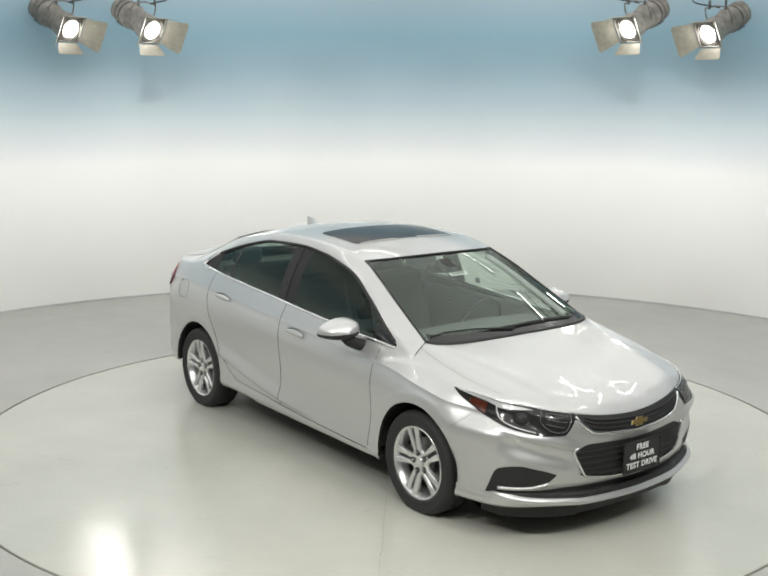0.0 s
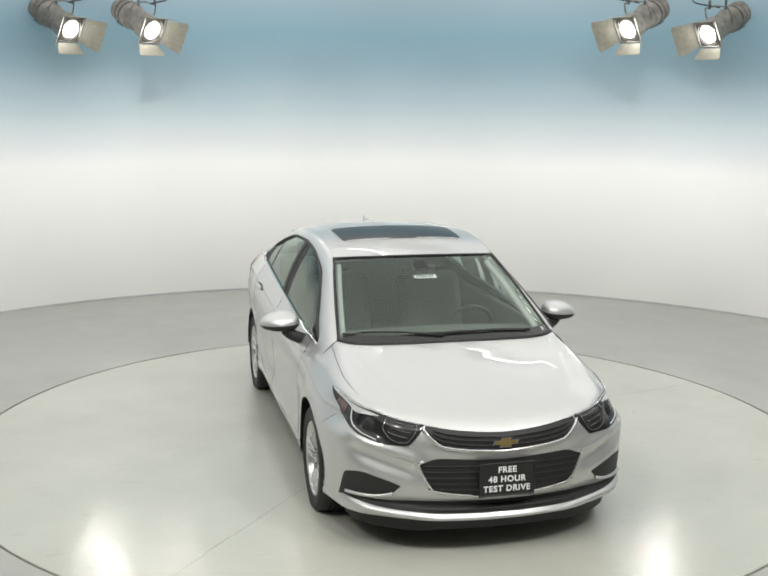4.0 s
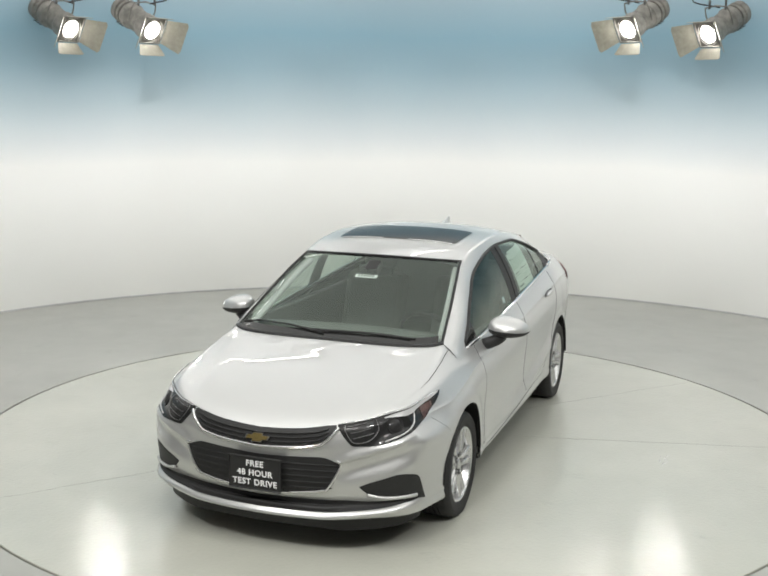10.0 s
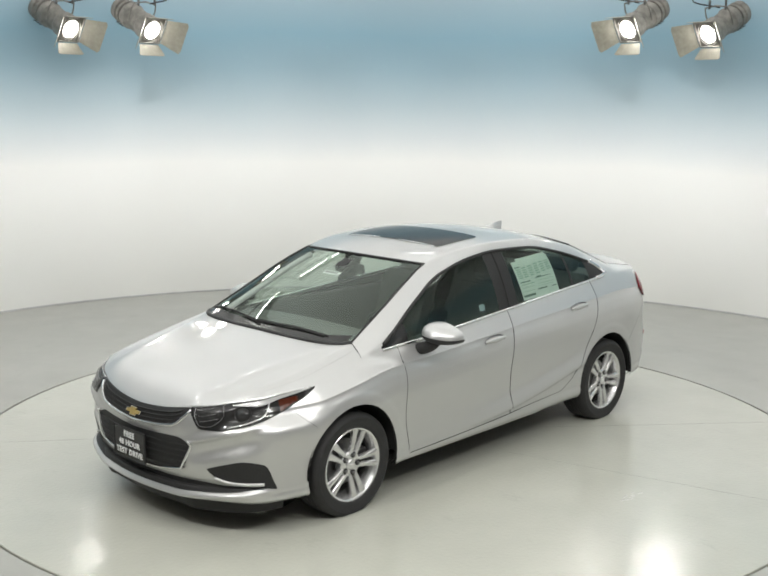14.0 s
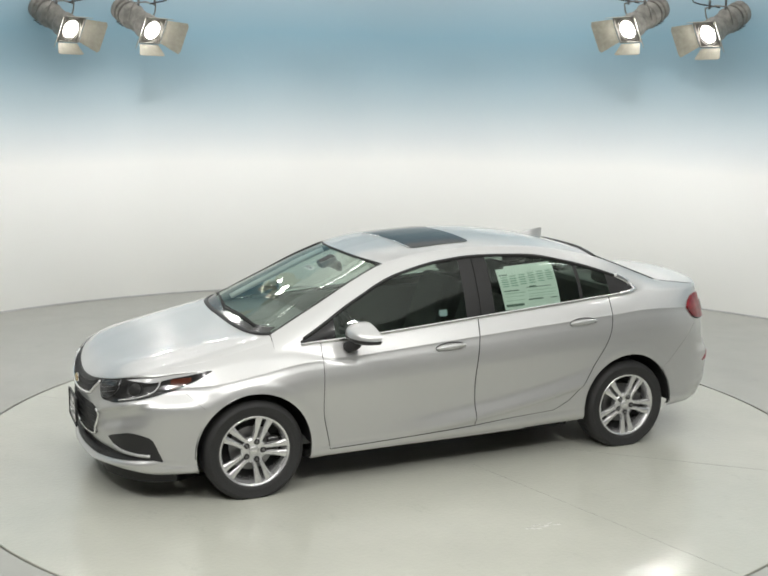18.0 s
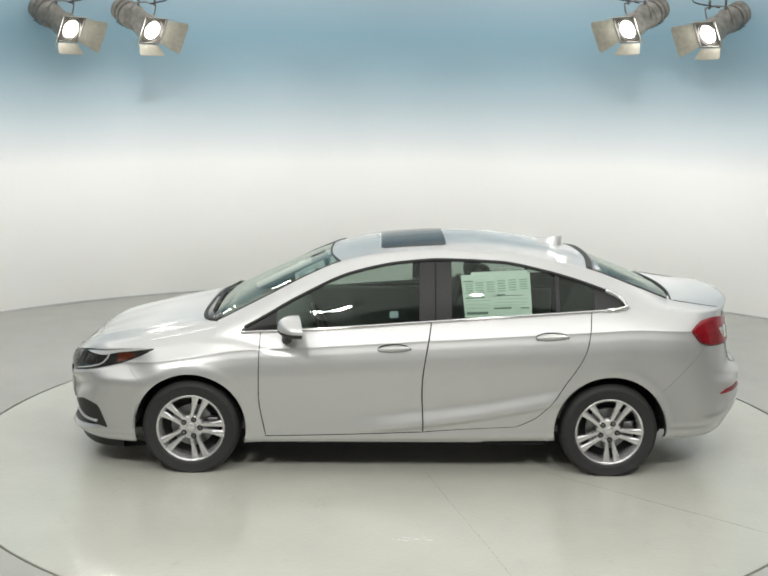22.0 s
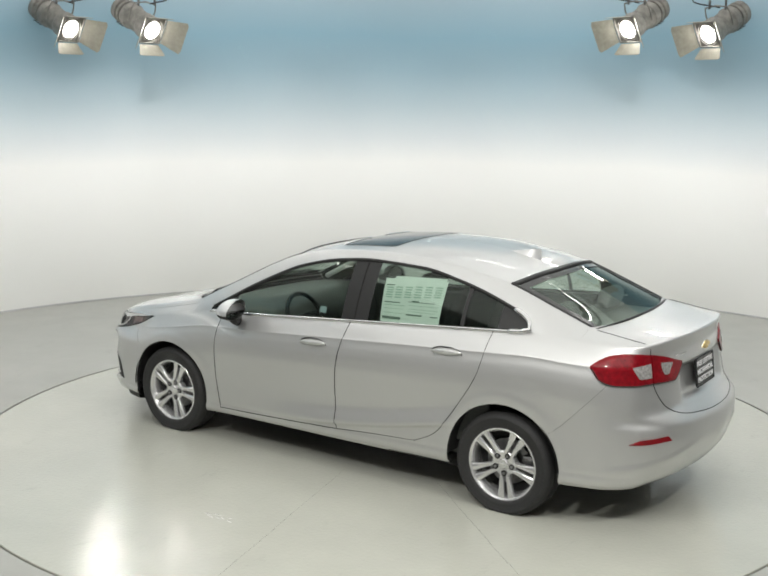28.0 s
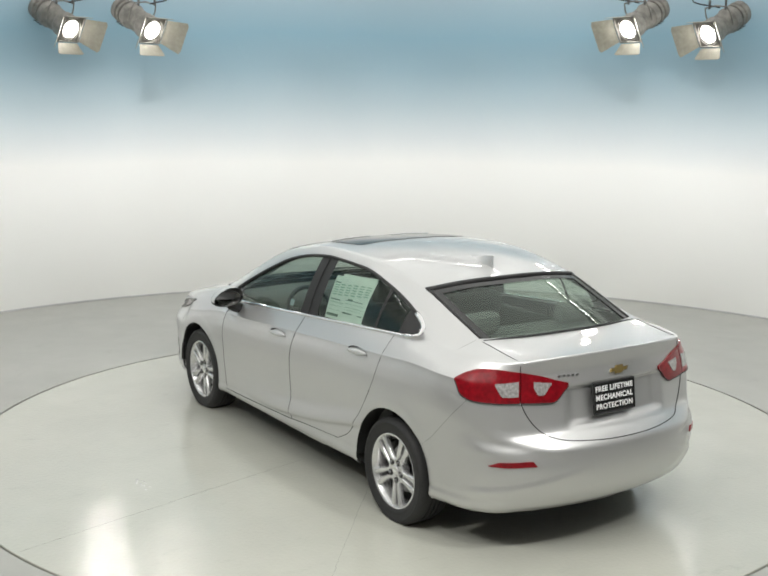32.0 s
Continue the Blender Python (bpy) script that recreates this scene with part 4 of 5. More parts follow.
def build_car_details(e, doors):
    fs, rs, ss = front_s, rear_s, side_s
    # wheels
    for x, z in ((1.35, 0.296), (-1.35, 0.296)):
        for side in (1, -1):
            wheel(e, pose(x, side * 0.772, z, -90 * side, 0, 0), 90 + (17 if x > 0 else 8), side)
            bm = bmesh.new()
            q = pose(x, side * 0.88, z + 0.01, 90 * side, 0, 0)
            lathe(bm, [(0.366, 0.0), (0.372, 0.05), (0.372, 0.36), (0.02, 0.37)], 40, q, (-2, 182) if side > 0 else (-182, 2))
            part("wheel_well", bm, DARK, e, "", True, 40)
    # underbody
    bm = box(bmesh.new(), -1.75, -0.60, 0.21, 1.95, 0.60, 0.26, 0.02)
    part("underbody", bm, DARK, e)
    # black air dam under the front bumper, made deeper to stand in for shade
    bm = bmesh.new()
    rows = []
    for s in np.linspace(-1.05, 1.05, 41):
        p, q = on_shell(s, 0.215, -0.070), on_shell(s, 0.215, -0.110)
        rows.append([bm.verts.new(p), bm.verts.new((q.x, q.y, 0.135)), bm.verts.new((q.x - 0.25, q.y * 0.9, 0.135))])
    for a, b in zip(rows, rows[1:]):
        for j in range(2):
            bm.faces.new((a[j], b[j], b[j + 1], a[j + 1]))
    part("air_dam", bm, BLACK, e, "black plastic air dam under the bumper, deepened to add shade there", True, 40)
    # dark box added under the car to deepen the shade below the sills
    part("underbody_shade_box", box(bmesh.new(), -0.98, -0.70, 0.150, 0.98, 0.70, 0.215, 0.015), DARK, e)
    part("rear_underbody", box(bmesh.new(), -2.08, -0.58, 0.225, -1.70, 0.58, 0.28, 0.02), DARK, e)
    part("sill_floor", box(bmesh.new(), -0.95, -0.80, 0.20, 0.95, 0.80, 0.26, 0.02), DARK, e)
    # sign plates and emblems
    sign(e, pose(2.292, 0.0, 0.442, 90, 0, 90), 0.305, 0.178, ("FREE", "48 HOUR", "TEST DRIVE"), 0.046)
    sign(e, pose(-2.246, 0.04, 0.846, 90, 0, -90) @ pose(0, 0, 0, -7, 0, 0), 0.300, 0.165, ("FREE LIFETIME", "MECHANICAL", "PROTECTION"), 0.040)
    emblem(e, pose(2.262, 0, 0.632, 80, 0, 90), 0.15, 0.052)
    # upper grille, main grille, lower intake, lamps
    g_hi = pchip((0, 0.22, 0.46), (0.674, 0.689, 0.724))
    g_lo = pchip((0, 0.10, 0.335, 0.40, 0.46), (0.590, 0.594, 0.620, 0.662, 0.722))
    up = part("upper_grille", band(-fs(0.43), fs(0.43), lambda s: g_lo(abs(s)), lambda s: g_hi(abs(s)), 48, 5, 0.003), BLACK, e, "black upper grille")
    for k in (0.25, 0.5, 0.75):
        bm = bmesh.new()
        tube(bm, [on_shell(s, g_lo(abs(s)) + (g_hi(abs(s)) - g_lo(abs(s))) * k, 0.006) for s in np.linspace(-fs(0.39), fs(0.39), 40)], 0.0045, 6)
        part("bar", bm, BLACK, up, "", True)
    part("chrome_strip", tube(bmesh.new(), [on_shell(s, g_lo(abs(s)) - 0.004, 0.006) for s in np.linspace(-fs(0.445), fs(0.445), 70)], 0.0095, 8), CHROME, up, "chrome strip", True)
    m_hi = pchip((0, 0.20, 0.36, 0.455), (0.540, 0.546, 0.552, 0.522))
    m_lo = pchip((0, 0.20, 0.37, 0.42, 0.455), (0.344, 0.352, 0.376, 0.44, 0.518))
    mg = part("main_grille", band(-fs(0.452), fs(0.452), lambda s: m_lo(abs(s)), lambda s: m_hi(abs(s)), 48, 6, 0.003), BLACK, e, "black main grille")
    for k in range(1, 6):
        z = 0.345 + 0.032 * k
        lim = 0.40 + 0.012 * k
        part("bar", tube(bmesh.new(), [on_shell(s, z + 0.02 * abs(s), 0.006) for s in np.linspace(-lim, lim, 36)], 0.004, 6), BLACK, mg, "", True)
    for side in (1, -1):
        c = [(0.0, 0.337), (0.2, 0.345), (0.36, 0.368), (0.395, 0.39), (0.445, 0.48), (0.462, 0.526), (0.44, 0.54)]
        part("chrome_strip", tube(bmesh.new(), [on_shell(side * s, z, 0.006) for s, z in smooth_curve(c)], 0.008, 8), CHROME, mg, "chrome strip", True)
    l_lo = pchip((0, 0.37, 0.5, 0.80, 0.95), (0.244, 0.248, 0.258, 0.286, 0.300))
    l_hi = pchip((0, 0.25, 0.50, 0.62, 0.80, 0.95), (0.305, 0.307, 0.310, 0.305, 0.308, 0.312))
    part("lower_intake", band(-0.95, 0.95, lambda s: l_lo(abs(s)), lambda s: l_hi(abs(s)), 60, 4, 0.003), BLACK, e, "black lower air intake")
    # black chin strip, which also stands in for the shade under the lip
    part("chin_spoiler", tube(bmesh.new(), [on_shell(s, 0.210, -0.075) - Vector((0, 0, 0.020)) for s in np.linspace(-1.12, 1.12, 60)], 0.022, 8), BLACK, e, "", True)
    for side in (1, -1):
        f_s = (fs(0.55), fs(0.59), fs(0.664), fs(0.733), ss(1.973), ss(1.906))
        f_hi = pchip(f_s, (0.397, 0.414, 0.438, 0.455, 0.432, 0.292))
        f_lo = pchip(f_s, (0.392, 0.354, 0.322, 0.312, 0.300, 0.286))
        part("fog_pocket", band(side * f_s[0], side * f_s[-1], lambda s: f_lo(abs(s)), lambda s: f_hi(abs(s)), 22, 6, 0.003), BLACK, e, "black bumper pocket")
        part("pocket_blade", tube(bmesh.new(), [on_shell(side * s, z, 0.008) for s, z in smooth_curve([(f_s[1], 0.350), (f_s[2], 0.330), (f_s[3], 0.324), (f_s[4], 0.322)])], 0.010, 8), PAINT, e, "silver blade in the bumper pocket", True)
        headlamp(e, side)
        taillamp(e, side)
        door_mirror(doors["front_door", side], side)
        handles(doors, side)
        # dark gaps round the doors
        for x0 in (0.905, -0.19, -1.20):
            s0 = ss(x0)
            top_z = OUT.at(s0)[2]
            foot = door_foot(x0)
            part("door_gap", tube(bmesh.new(), [on_shell(side * s0, z, -0.0015) for z in np.linspace(foot, top_z - 0.004, 30)], 0.0028, 5), DARK, e, "", True)
        part("door_gap", tube(bmesh.new(), [on_shell(side * s, door_foot(OUT.at(s)[0]), -0.0015) for s in np.linspace(ss(0.905), ss(-1.20), 60)], 0.0022, 5), DARK, e, "", True)
        # belt and window trims
        belt = [mirror(c[0], side) for c in CABIN if 1.03 > c[0].x > -1.40]
        tipc = [mirror(c[12], side) for c in CABIN if -1.30 > c[12].x > -1.44]
        path = [p + Vector((0, side * 0.004, 0)) for p in belt] + [p + Vector((0, side * 0.004, 0)) for p in [mirror(Vector((-1.45, abs(belt[-1].y) - 0.005, belt[-1].z + 0.018)), side)] + list(reversed(tipc))]
        part("chrome_belt", tube(bmesh.new(), path, 0.0105, 8), CHROME, e, "chrome window belt strip", True)
        tip = path[-len(tipc) - 6:]
        part("chrome_tip", tube(bmesh.new(), tip, 0.0165, 8), CHROME, e, "chrome tip behind the quarter window", True)
        gap = [c for c in CABIN if abs(c[0].x + 0.215) < 0.02][:1]
        for c in gap:
            part("pillar_gap", tube(bmesh.new(), [mirror(p, side) + Vector((0, side * 0.001, 0)) for p in c[:13]], 0.0032, 6), DARK, e, "", True)
        frame_pts = [mirror(c[12], side) + Vector((0, side * 0.002, 0)) for c in CABIN if 1.02 > c[12].x > -1.36]
        part("window_frame", tube(bmesh.new(), frame_pts, 0.011, 8), BLACK, e, "black window frame", True)
        part("sill_strip", tube(bmesh.new(), [on_shell(side * s, 0.218, -0.01) for s in np.linspace(ss(0.93), ss(-0.94), 40)], 0.014, 8), PAINT, e, "", True)
    roof_details(e)
    small_details(e)
    interior(e)


def headlamp(e, side):
    a, b = front_s(0.437), side_s(1.60)
    m = side_s(1.902)
    hi = pchip((a, a + 0.12, a + 0.3, a + 0.5, b - 0.2, b), (0.722, 0.742, 0.770, 0.783, 0.796, 0.802))
    lo = pchip((a, a + 0.04, a + 0.085, a + 0.2, a + 0.29, m, b - 0.1, b), (0.712, 0.660, 0.620, 0.624, 0.640, 0.683, 0.746, 0.797))
    h = part("headlamp", band(side * a, side * b, lambda s: lo(abs(s)), lambda s: hi(abs(s)), 44, 10, 0.004), GLOSS_BLACK, e, "dark headlamp with a projector lens", True, 60)

    def inside(u, v, out):
        """u along the lamp from its inner end, v from its lower to its upper edge."""
        s = a + (b - a) * u
        return on_shell(side * s, lo(s) + (hi(s) - lo(s)) * v, out)

    # bright blade under the upper edge, which turns down beside the projector
    g_hi = pchip((a + 0.26, a + 0.40, b - 0.30, b - 0.03), (0.016, 0.010, 0.007, 0.002))
    g_lo = pchip((a + 0.26, a + 0.36, a + 0.48, b - 0.30, b - 0.12, b - 0.03), (0.020, 0.030, 0.036, 0.030, 0.016, 0.005))
    part("light_guide", band(side * (a + 0.26), side * (b - 0.03), lambda s: hi(abs(s)) - g_lo(abs(s)), lambda s: hi(abs(s)) - g_hi(abs(s)), 30, 3, 0.009, 0.006), CLEAR_LAMP, h, "bright light guide", True, 50)
    part("upper_trim", tube(bmesh.new(), [inside(u, 0.985, 0.006) for u in np.linspace(0.02, 0.97, 40)], 0.0032, 6), CHROME, h, "thin chrome edge", True)
    part("blade", tube(bmesh.new(), [inside(u, v, 0.007) for u, v in smooth_curve([(0.62, 0.72), (0.60, 0.40), (0.54, 0.16), (0.42, 0.07), (0.30, 0.06)])], 0.0045, 6), CLEAR_LAMP, h, "", True)
    # indicator in the inner corner: a grey lens with bright ribs
    p_lo, p_hi = (lambda s: lo(abs(s)) + 0.022 + 0.25 * (abs(s) - a - 0.05)), (lambda s: hi(abs(s)) - 0.012)
    part("indicator_lens", band(side * (a + 0.035), side * (a + 0.19), p_lo, p_hi, 12, 4, 0.006), LAMP_GREY_GLASS, h, "grey indicator lens", True, 50)
    for k in range(3):
        ends = [(0.06 + 0.02 * k, 0.80 - 0.22 * k), (0.19 + 0.02 * k, 0.88 - 0.20 * k)]
        part("rib", tube(bmesh.new(), [inside(u, v, 0.009) for u, v in line2(*ends, 8)], 0.0016, 6), STEEL, h, "", True)
    part("reflector_rim", tube(bmesh.new(), [inside(u, v, 0.010) for u, v in smooth_curve([(0.045, 0.90), (0.055, 0.45), (0.11, 0.17), (0.20, 0.22), (0.26, 0.55), (0.245, 0.93)])], 0.0020, 6), STEEL, h, "", True)
    c = on_shell(side * (a + 0.33), 0.704, 0.0)
    n = (on_shell(side * (a + 0.33), 0.704, 0.02) - c).normalized()
    q = Matrix.Translation(c + n * 0.003) @ n.to_track_quat("Z", "Y").to_matrix().to_4x4()
    part("projector", lathe(bmesh.new(), [(0.050, 0.002), (0.049, 0.008), (0.043, 0.007), (0.039, 0.004), (0.030, 0.012), (0.015, 0.017), (0.001, 0.018)], 28, q), SMOKE, h, "dark projector lens", True, 30)
    part("amber_reflector", band(side * (b - 0.25), side * (b - 0.12), lambda s: lo(abs(s)) + 0.008, lambda s: hi(abs(s)) - 0.03, 10, 4, 0.006), AMBER, h, "amber side reflector", True, 50)


def taillamp(e, side):
    a, m, b = side_s(-1.872), rear_s(0.655), rear_s(0.365)
    hi = pchip((a, a + 0.05, a + 0.13, a + 0.25, m, b), (0.958, 0.990, 1.016, 1.024, 1.016, 0.948))
    lo = pchip((a, a + 0.06, a + 0.15, m, b - 0.11, b), (0.948, 0.880, 0.860, 0.858, 0.852, 0.932))
    for s0, s1, lab in ((a, m - 0.004, "red outer tail lamp"), (m + 0.004, b, "red inner tail lamp on the boot lid")):
        t = part("tail_lamp", band(side * s0, side * s1, lambda s: lo(abs(s)), lambda s: hi(abs(s)), 26, 8, 0.010), RED, e, lab, True, 60)
        c0, c1 = (m - 0.155, m - 0.014) if s0 == a else (m + 0.085, m + 0.20)
        if s0 == a:
            h2 = lambda s: 0.955 + 0.012 * (abs(s) - c0) / (c1 - c0)
            l2 = lambda s: 0.952 - 0.060 * smoothstep(c0 - 0.01, c0 + 0.045, abs(s))
        else:
            h2 = lambda s: 0.965 - 0.010 * (abs(s) - c0) / (c1 - c0)
            l2 = lambda s: 0.940 - 0.045 * smoothstep(c0 - 0.01, c0 + 0.03, abs(s)) + 0.05 * smoothstep(c0 + 0.06, c1, abs(s))
        part("reversing_lens", band(side * c0, side * c1, l2, h2, 10, 4, 0.013), REVERSING, t, "clear reversing lens", True, 50)
        part("lamp_rim", tube(bmesh.new(), [on_shell(side * s, lo(s), 0.008) for s in np.linspace(s0, s1, 24)], 0.004, 6), BLACK, t, "", True)
    f0, f1 = rear_s(0.735), rear_s(0.60)
    part("rear_reflector", band(side * (f0 - 0.05), side * (f1 + 0.03), lambda s: 0.530 + 0.012 * smoothstep(f0, f1 + 0.03, abs(s)), lambda s: 0.534 + 0.012 * smoothstep(f0, f1 + 0.03, abs(s)) + 0.024 * smoothstep(f0 - 0.05, f0 + 0.02, abs(s)) * smoothstep(f1 + 0.032, f1 + 0.01, abs(s)), 12, 3, 0.006), RED, e, "red rear bumper reflector", True, 60)


def door_mirror(e, side):
    m = part("door_mirror", mirror_shell(side, 1), PAINT, e, "silver door mirror cap", True, 60)
    part("mirror_foot", mirror_shell(side, -1), BLACK, m, "black underside of the mirror", True, 60)
    bm = bmesh.new()
    q = pose(0.735, side * 0.86, 0.92)
    c = [(0.0, -0.075 * side, -0.050), (0.0, -0.03 * side, -0.035), (-0.02, 0.03 * side, -0.010), (-0.03, 0.07 * side, 0.025)]
    tube(bm, [q @ Vector(p) for p in smooth_curve(c)], 0.038, 10, flat=0.75)
    part("mirror_arm", bm, BLACK, e, "black mirror arm", True)
    bm = lathe(bmesh.new(), [(0.001, 0.0), (0.95, 0.0), (1.0, 0.004)], 28, pose(0.642, side * 0.962, 0.984, 0, -90, 0) @ Matrix.Diagonal((0.056, 0.098, 1, 1)))
    part("mirror_glass", bm, MIRROR, e, "mirror glass", True)


def mirror_shell(side, half):
    """The upper or lower half of a blunt shell cut flat at the back."""
    bm = bmesh.new()
    n, k = 16, 14
    rings = []
    for i in range(k + 1):
        t = i / k
        x = 0.638 + 0.142 * t
        r = math.sqrt(max(1 - t ** 2.8, 0.0)) if i < k else 0.02
        ring = []
        for j in range(n + 1):
            a = math.pi * j / n
            cy, cz = math.cos(a), half * math.sin(a)
            w = 0.124 * r * math.copysign(abs(cy) ** 0.75, cy)
            h = (0.078 if half > 0 else 0.052) * (1 - 0.30 * max(w, 0) / 0.124) * r * math.copysign(abs(cz) ** 0.75, cz)
            ring.append(bm.verts.new((x - 0.025 * (w / 0.124), side * (0.958 + w), 0.976 + h - 0.010 * w / 0.124)))
        rings.append(ring)
    for i in range(k):
        for j in range(n):
            bm.faces.new((rings[i][j], rings[i][j + 1], rings[i + 1][j + 1], rings[i + 1][j]))
    return bm


def handles(doors, side):
    for x, z, n in ((0.024, 0.835, "front_door"), (-0.962, 0.918, "rear_door")):
        e = doors[n, side]
        s = side_s(x)
        c = on_shell(side * s, z)
        bm = bmesh.new()
        lathe(bm, [(0.001, -0.014), (0.6, -0.010), (0.9, -0.003), (1.0, 0.004), (0.98, 0.006), (0.9, 0.002)], 28, pose(c.x, c.y, c.z, -90 * side, 0, 0) @ Matrix.Diagonal((0.108, 0.036, 1, 1)))
        # dark steel puts the shade of the hollow into its colour
        part("handle_cup", bm, STEEL, e, "hollow behind the door handle, its shade put in by dark colour", True, 60)
        ball = [(max(math.sin(a), 0.002), math.cos(a)) for a in np.linspace(0, math.pi, 11)]
        bm = lathe(bmesh.new(), ball, 24, pose(c.x, c.y + side * 0.012, c.z + 0.004, -90 * side, 0, 0) @ pose(0, 0, 0, 0, 0, 3 * side) @ Matrix.Diagonal((0.108, 0.018, 0.016, 1)))
        part("door_handle", bm, PAINT, e, "silver door handle", True)


def top_point(x, y, up=0.0):
    """A point on the roof, boot or bonnet."""
    hit = TOP_TREE.ray_cast(Vector((x, y, 3)), Vector((0, 0, -1)))
    return (hit[0] + hit[1] * (up if hit[1].z > 0 else -up)) if hit[0] is not None else Vector((x, y, 1))


def top_plate(x0, x1, half0, half1, up, nx=16, ny=16, r=0.04):
    """A rounded plate on the upper skin."""
    bm = bmesh.new()
    rows = []
    for i in range(nx + 1):
        t = 0.5 - 0.5 * math.cos(math.pi * i / nx)
        x = x0 + (x1 - x0) * t
        d = min(t, 1 - t) * abs(x1 - x0)
        half = half0 + (half1 - half0) * t
        if d < r:
            half -= r - math.sqrt(max(r * r - (r - d) ** 2, 0))
        rows.append([bm.verts.new(top_point(x, half * (2 * j / ny - 1), up)) for j in range(ny + 1)])
    for i in range(nx):
        for j in range(ny):
            bm.faces.new((rows[i][j], rows[i + 1][j], rows[i + 1][j + 1], rows[i][j + 1]))
    return bm


def roof_details(e):
    s = part("sunroof", top_plate(0.13, -0.30, 0.43, 0.44, 0.003), SMOKE, e, "tilted dark glass sunroof", True)
    # chrome rods draw the bright line along the sunroof's front edge
    for y0, y1 in ((-0.41, -0.09), (0.09, 0.41)):
        part("sunroof_trim", tube(bmesh.new(), [top_point(0.138, y0 + (y1 - y0) * k / 8, 0.006) for k in range(9)], 0.004, 6), CHROME, s, "bright front edge of the sunroof", True)
    # shark fin
    bm = bmesh.new()
    rows = []
    for i in range(13):
        t = i / 12
        x = -0.895 - 0.24 * t
        base = top_point(x, 0).z - 0.004
        h = 0.080 * t ** 1.25 if t < 0.95 else 0.076
        w = 0.026 * math.sin(math.pi * (0.12 + t * 0.80))
        rows.append([bm.verts.new((x, w, base)), bm.verts.new((x, w * 0.55, base + h * 0.6)), bm.verts.new((x - 0.004, 0.003, base + h)), bm.verts.new((x - 0.004, -0.003, base + h)), bm.verts.new((x, -w * 0.55, base + h * 0.6)), bm.verts.new((x, -w, base))])
    for a, b in zip(rows, rows[1:]):
        for j in range(5):
            bm.faces.new((a[j], b[j], b[j + 1], a[j + 1]))
    bm.faces.new(rows[-1])
    for a, b in zip(rows, rows[1:]):
        bm.faces.new((a[5], b[5], b[0], a[0]))
    bm.faces.new(list(reversed(rows[0])))
    part("roof_aerial", bm, PAINT, e, "silver shark-fin aerial", True, 50)
    # black edges of both screens
    for side in (1, -1):
        edge = [mirror(p, side) for p in RAILS if p.x > X_SCREEN - 0.01]
        part("screen_edge", tube(bmesh.new(), [p + Vector((0.0, -side * 0.010, -0.003)) for p in edge], 0.009, 8, flat=1.0), BLACK, e, "", True)
        edge = [mirror(p, side) for p in RAILS if p.x < X_BACK + 0.01]
        part("screen_edge", tube(bmesh.new(), [p + Vector((0.0, -side * 0.012, -0.002)) for p in edge], 0.011, 8), BLACK, e, "", True)
    # printed black border of the rear window
    for side in (1, -1):
        inner = [p for p in RAILS if p.x < X_BACK - 0.02]
        a = [top_point(p.x - 0.004, side * (p.y - 0.008), 0.0015) for p in inner]
        b = [top_point(p.x - 0.02, side * (p.y - 0.062), 0.0015) for p in inner]
        part("window_border", strip_between(a, b), GLOSS_BLACK, e, "black printed border of the rear window", True)
    ys = np.linspace(-0.54, 0.54, 25)
    part("window_border", strip_between([top_point(-1.283 + 0.15 * y * y, y, 0.0018) for y in ys], [top_point(-1.345 + 0.12 * y * y, y, 0.0018) for y in ys]), GLOSS_BLACK, e, "black printed border of the rear window", True)
    ys = np.linspace(-0.66, 0.66, 41)
    foot = pchip((0, 0.28, 0.50, 0.62, 0.68), (1.313, 1.310, 1.284, 1.238, 1.185))
    part("screen_border", strip_between([top_point(foot(abs(y)), y, 0.0012) for y in ys], [top_point(foot(abs(y)) - 0.060, y * 0.98, 0.0012) for y in ys]), GLOSS_BLACK, e, "black printed border at the foot of the windscreen", True)
    part("cowl_cover", tube(bmesh.new(), line([(1.185, -0.68, 0.970), (1.245, -0.62, 0.964), (1.288, -0.50, 0.961), (1.312, -0.28, 0.961), (1.315, 0, 0.962), (1.312, 0.28, 0.961), (1.288, 0.50, 0.961), (1.245, 0.62, 0.964), (1.185, 0.68, 0.970)], 60), 0.012, 8, flat=1.8), BLACK, e, "black cowl cover", True)
    part("screen_edge", tube(bmesh.new(), line([(0.40, -0.56, 1.345), (0.462, -0.3, 1.357), (0.477, 0, 1.361), (0.462, 0.3, 1.357), (0.40, 0.56, 1.345)], 40), 0.007, 8), BLACK, e, "", True)
    part("screen_edge", tube(bmesh.new(), line([(-1.23, -0.565, 1.313), (-1.265, -0.3, 1.341), (-1.275, 0, 1.347), (-1.265, 0.3, 1.341), (-1.23, 0.565, 1.313)], 40), 0.012, 8, flat=2.0), BLACK, e, "black edge of the rear window", True)
    part("screen_edge", tube(bmesh.new(), line([(-1.775, -0.57, 1.110), (-1.82, -0.3, 1.117), (-1.835, 0, 1.119), (-1.82, 0.3, 1.117), (-1.775, 0.57, 1.110)], 40), 0.009, 8), BLACK, e, "", True)


def on_side(x, z, side, out=0.0):
    """A point on the side of the body or cabin."""
    hit = TOP_TREE.ray_cast(Vector((x, 2.0, z)), Vector((0, -1, 0)))
    n = hit[1] if hit[1].y > 0 else -hit[1]
    return mirror(hit[0] + n * out, side)


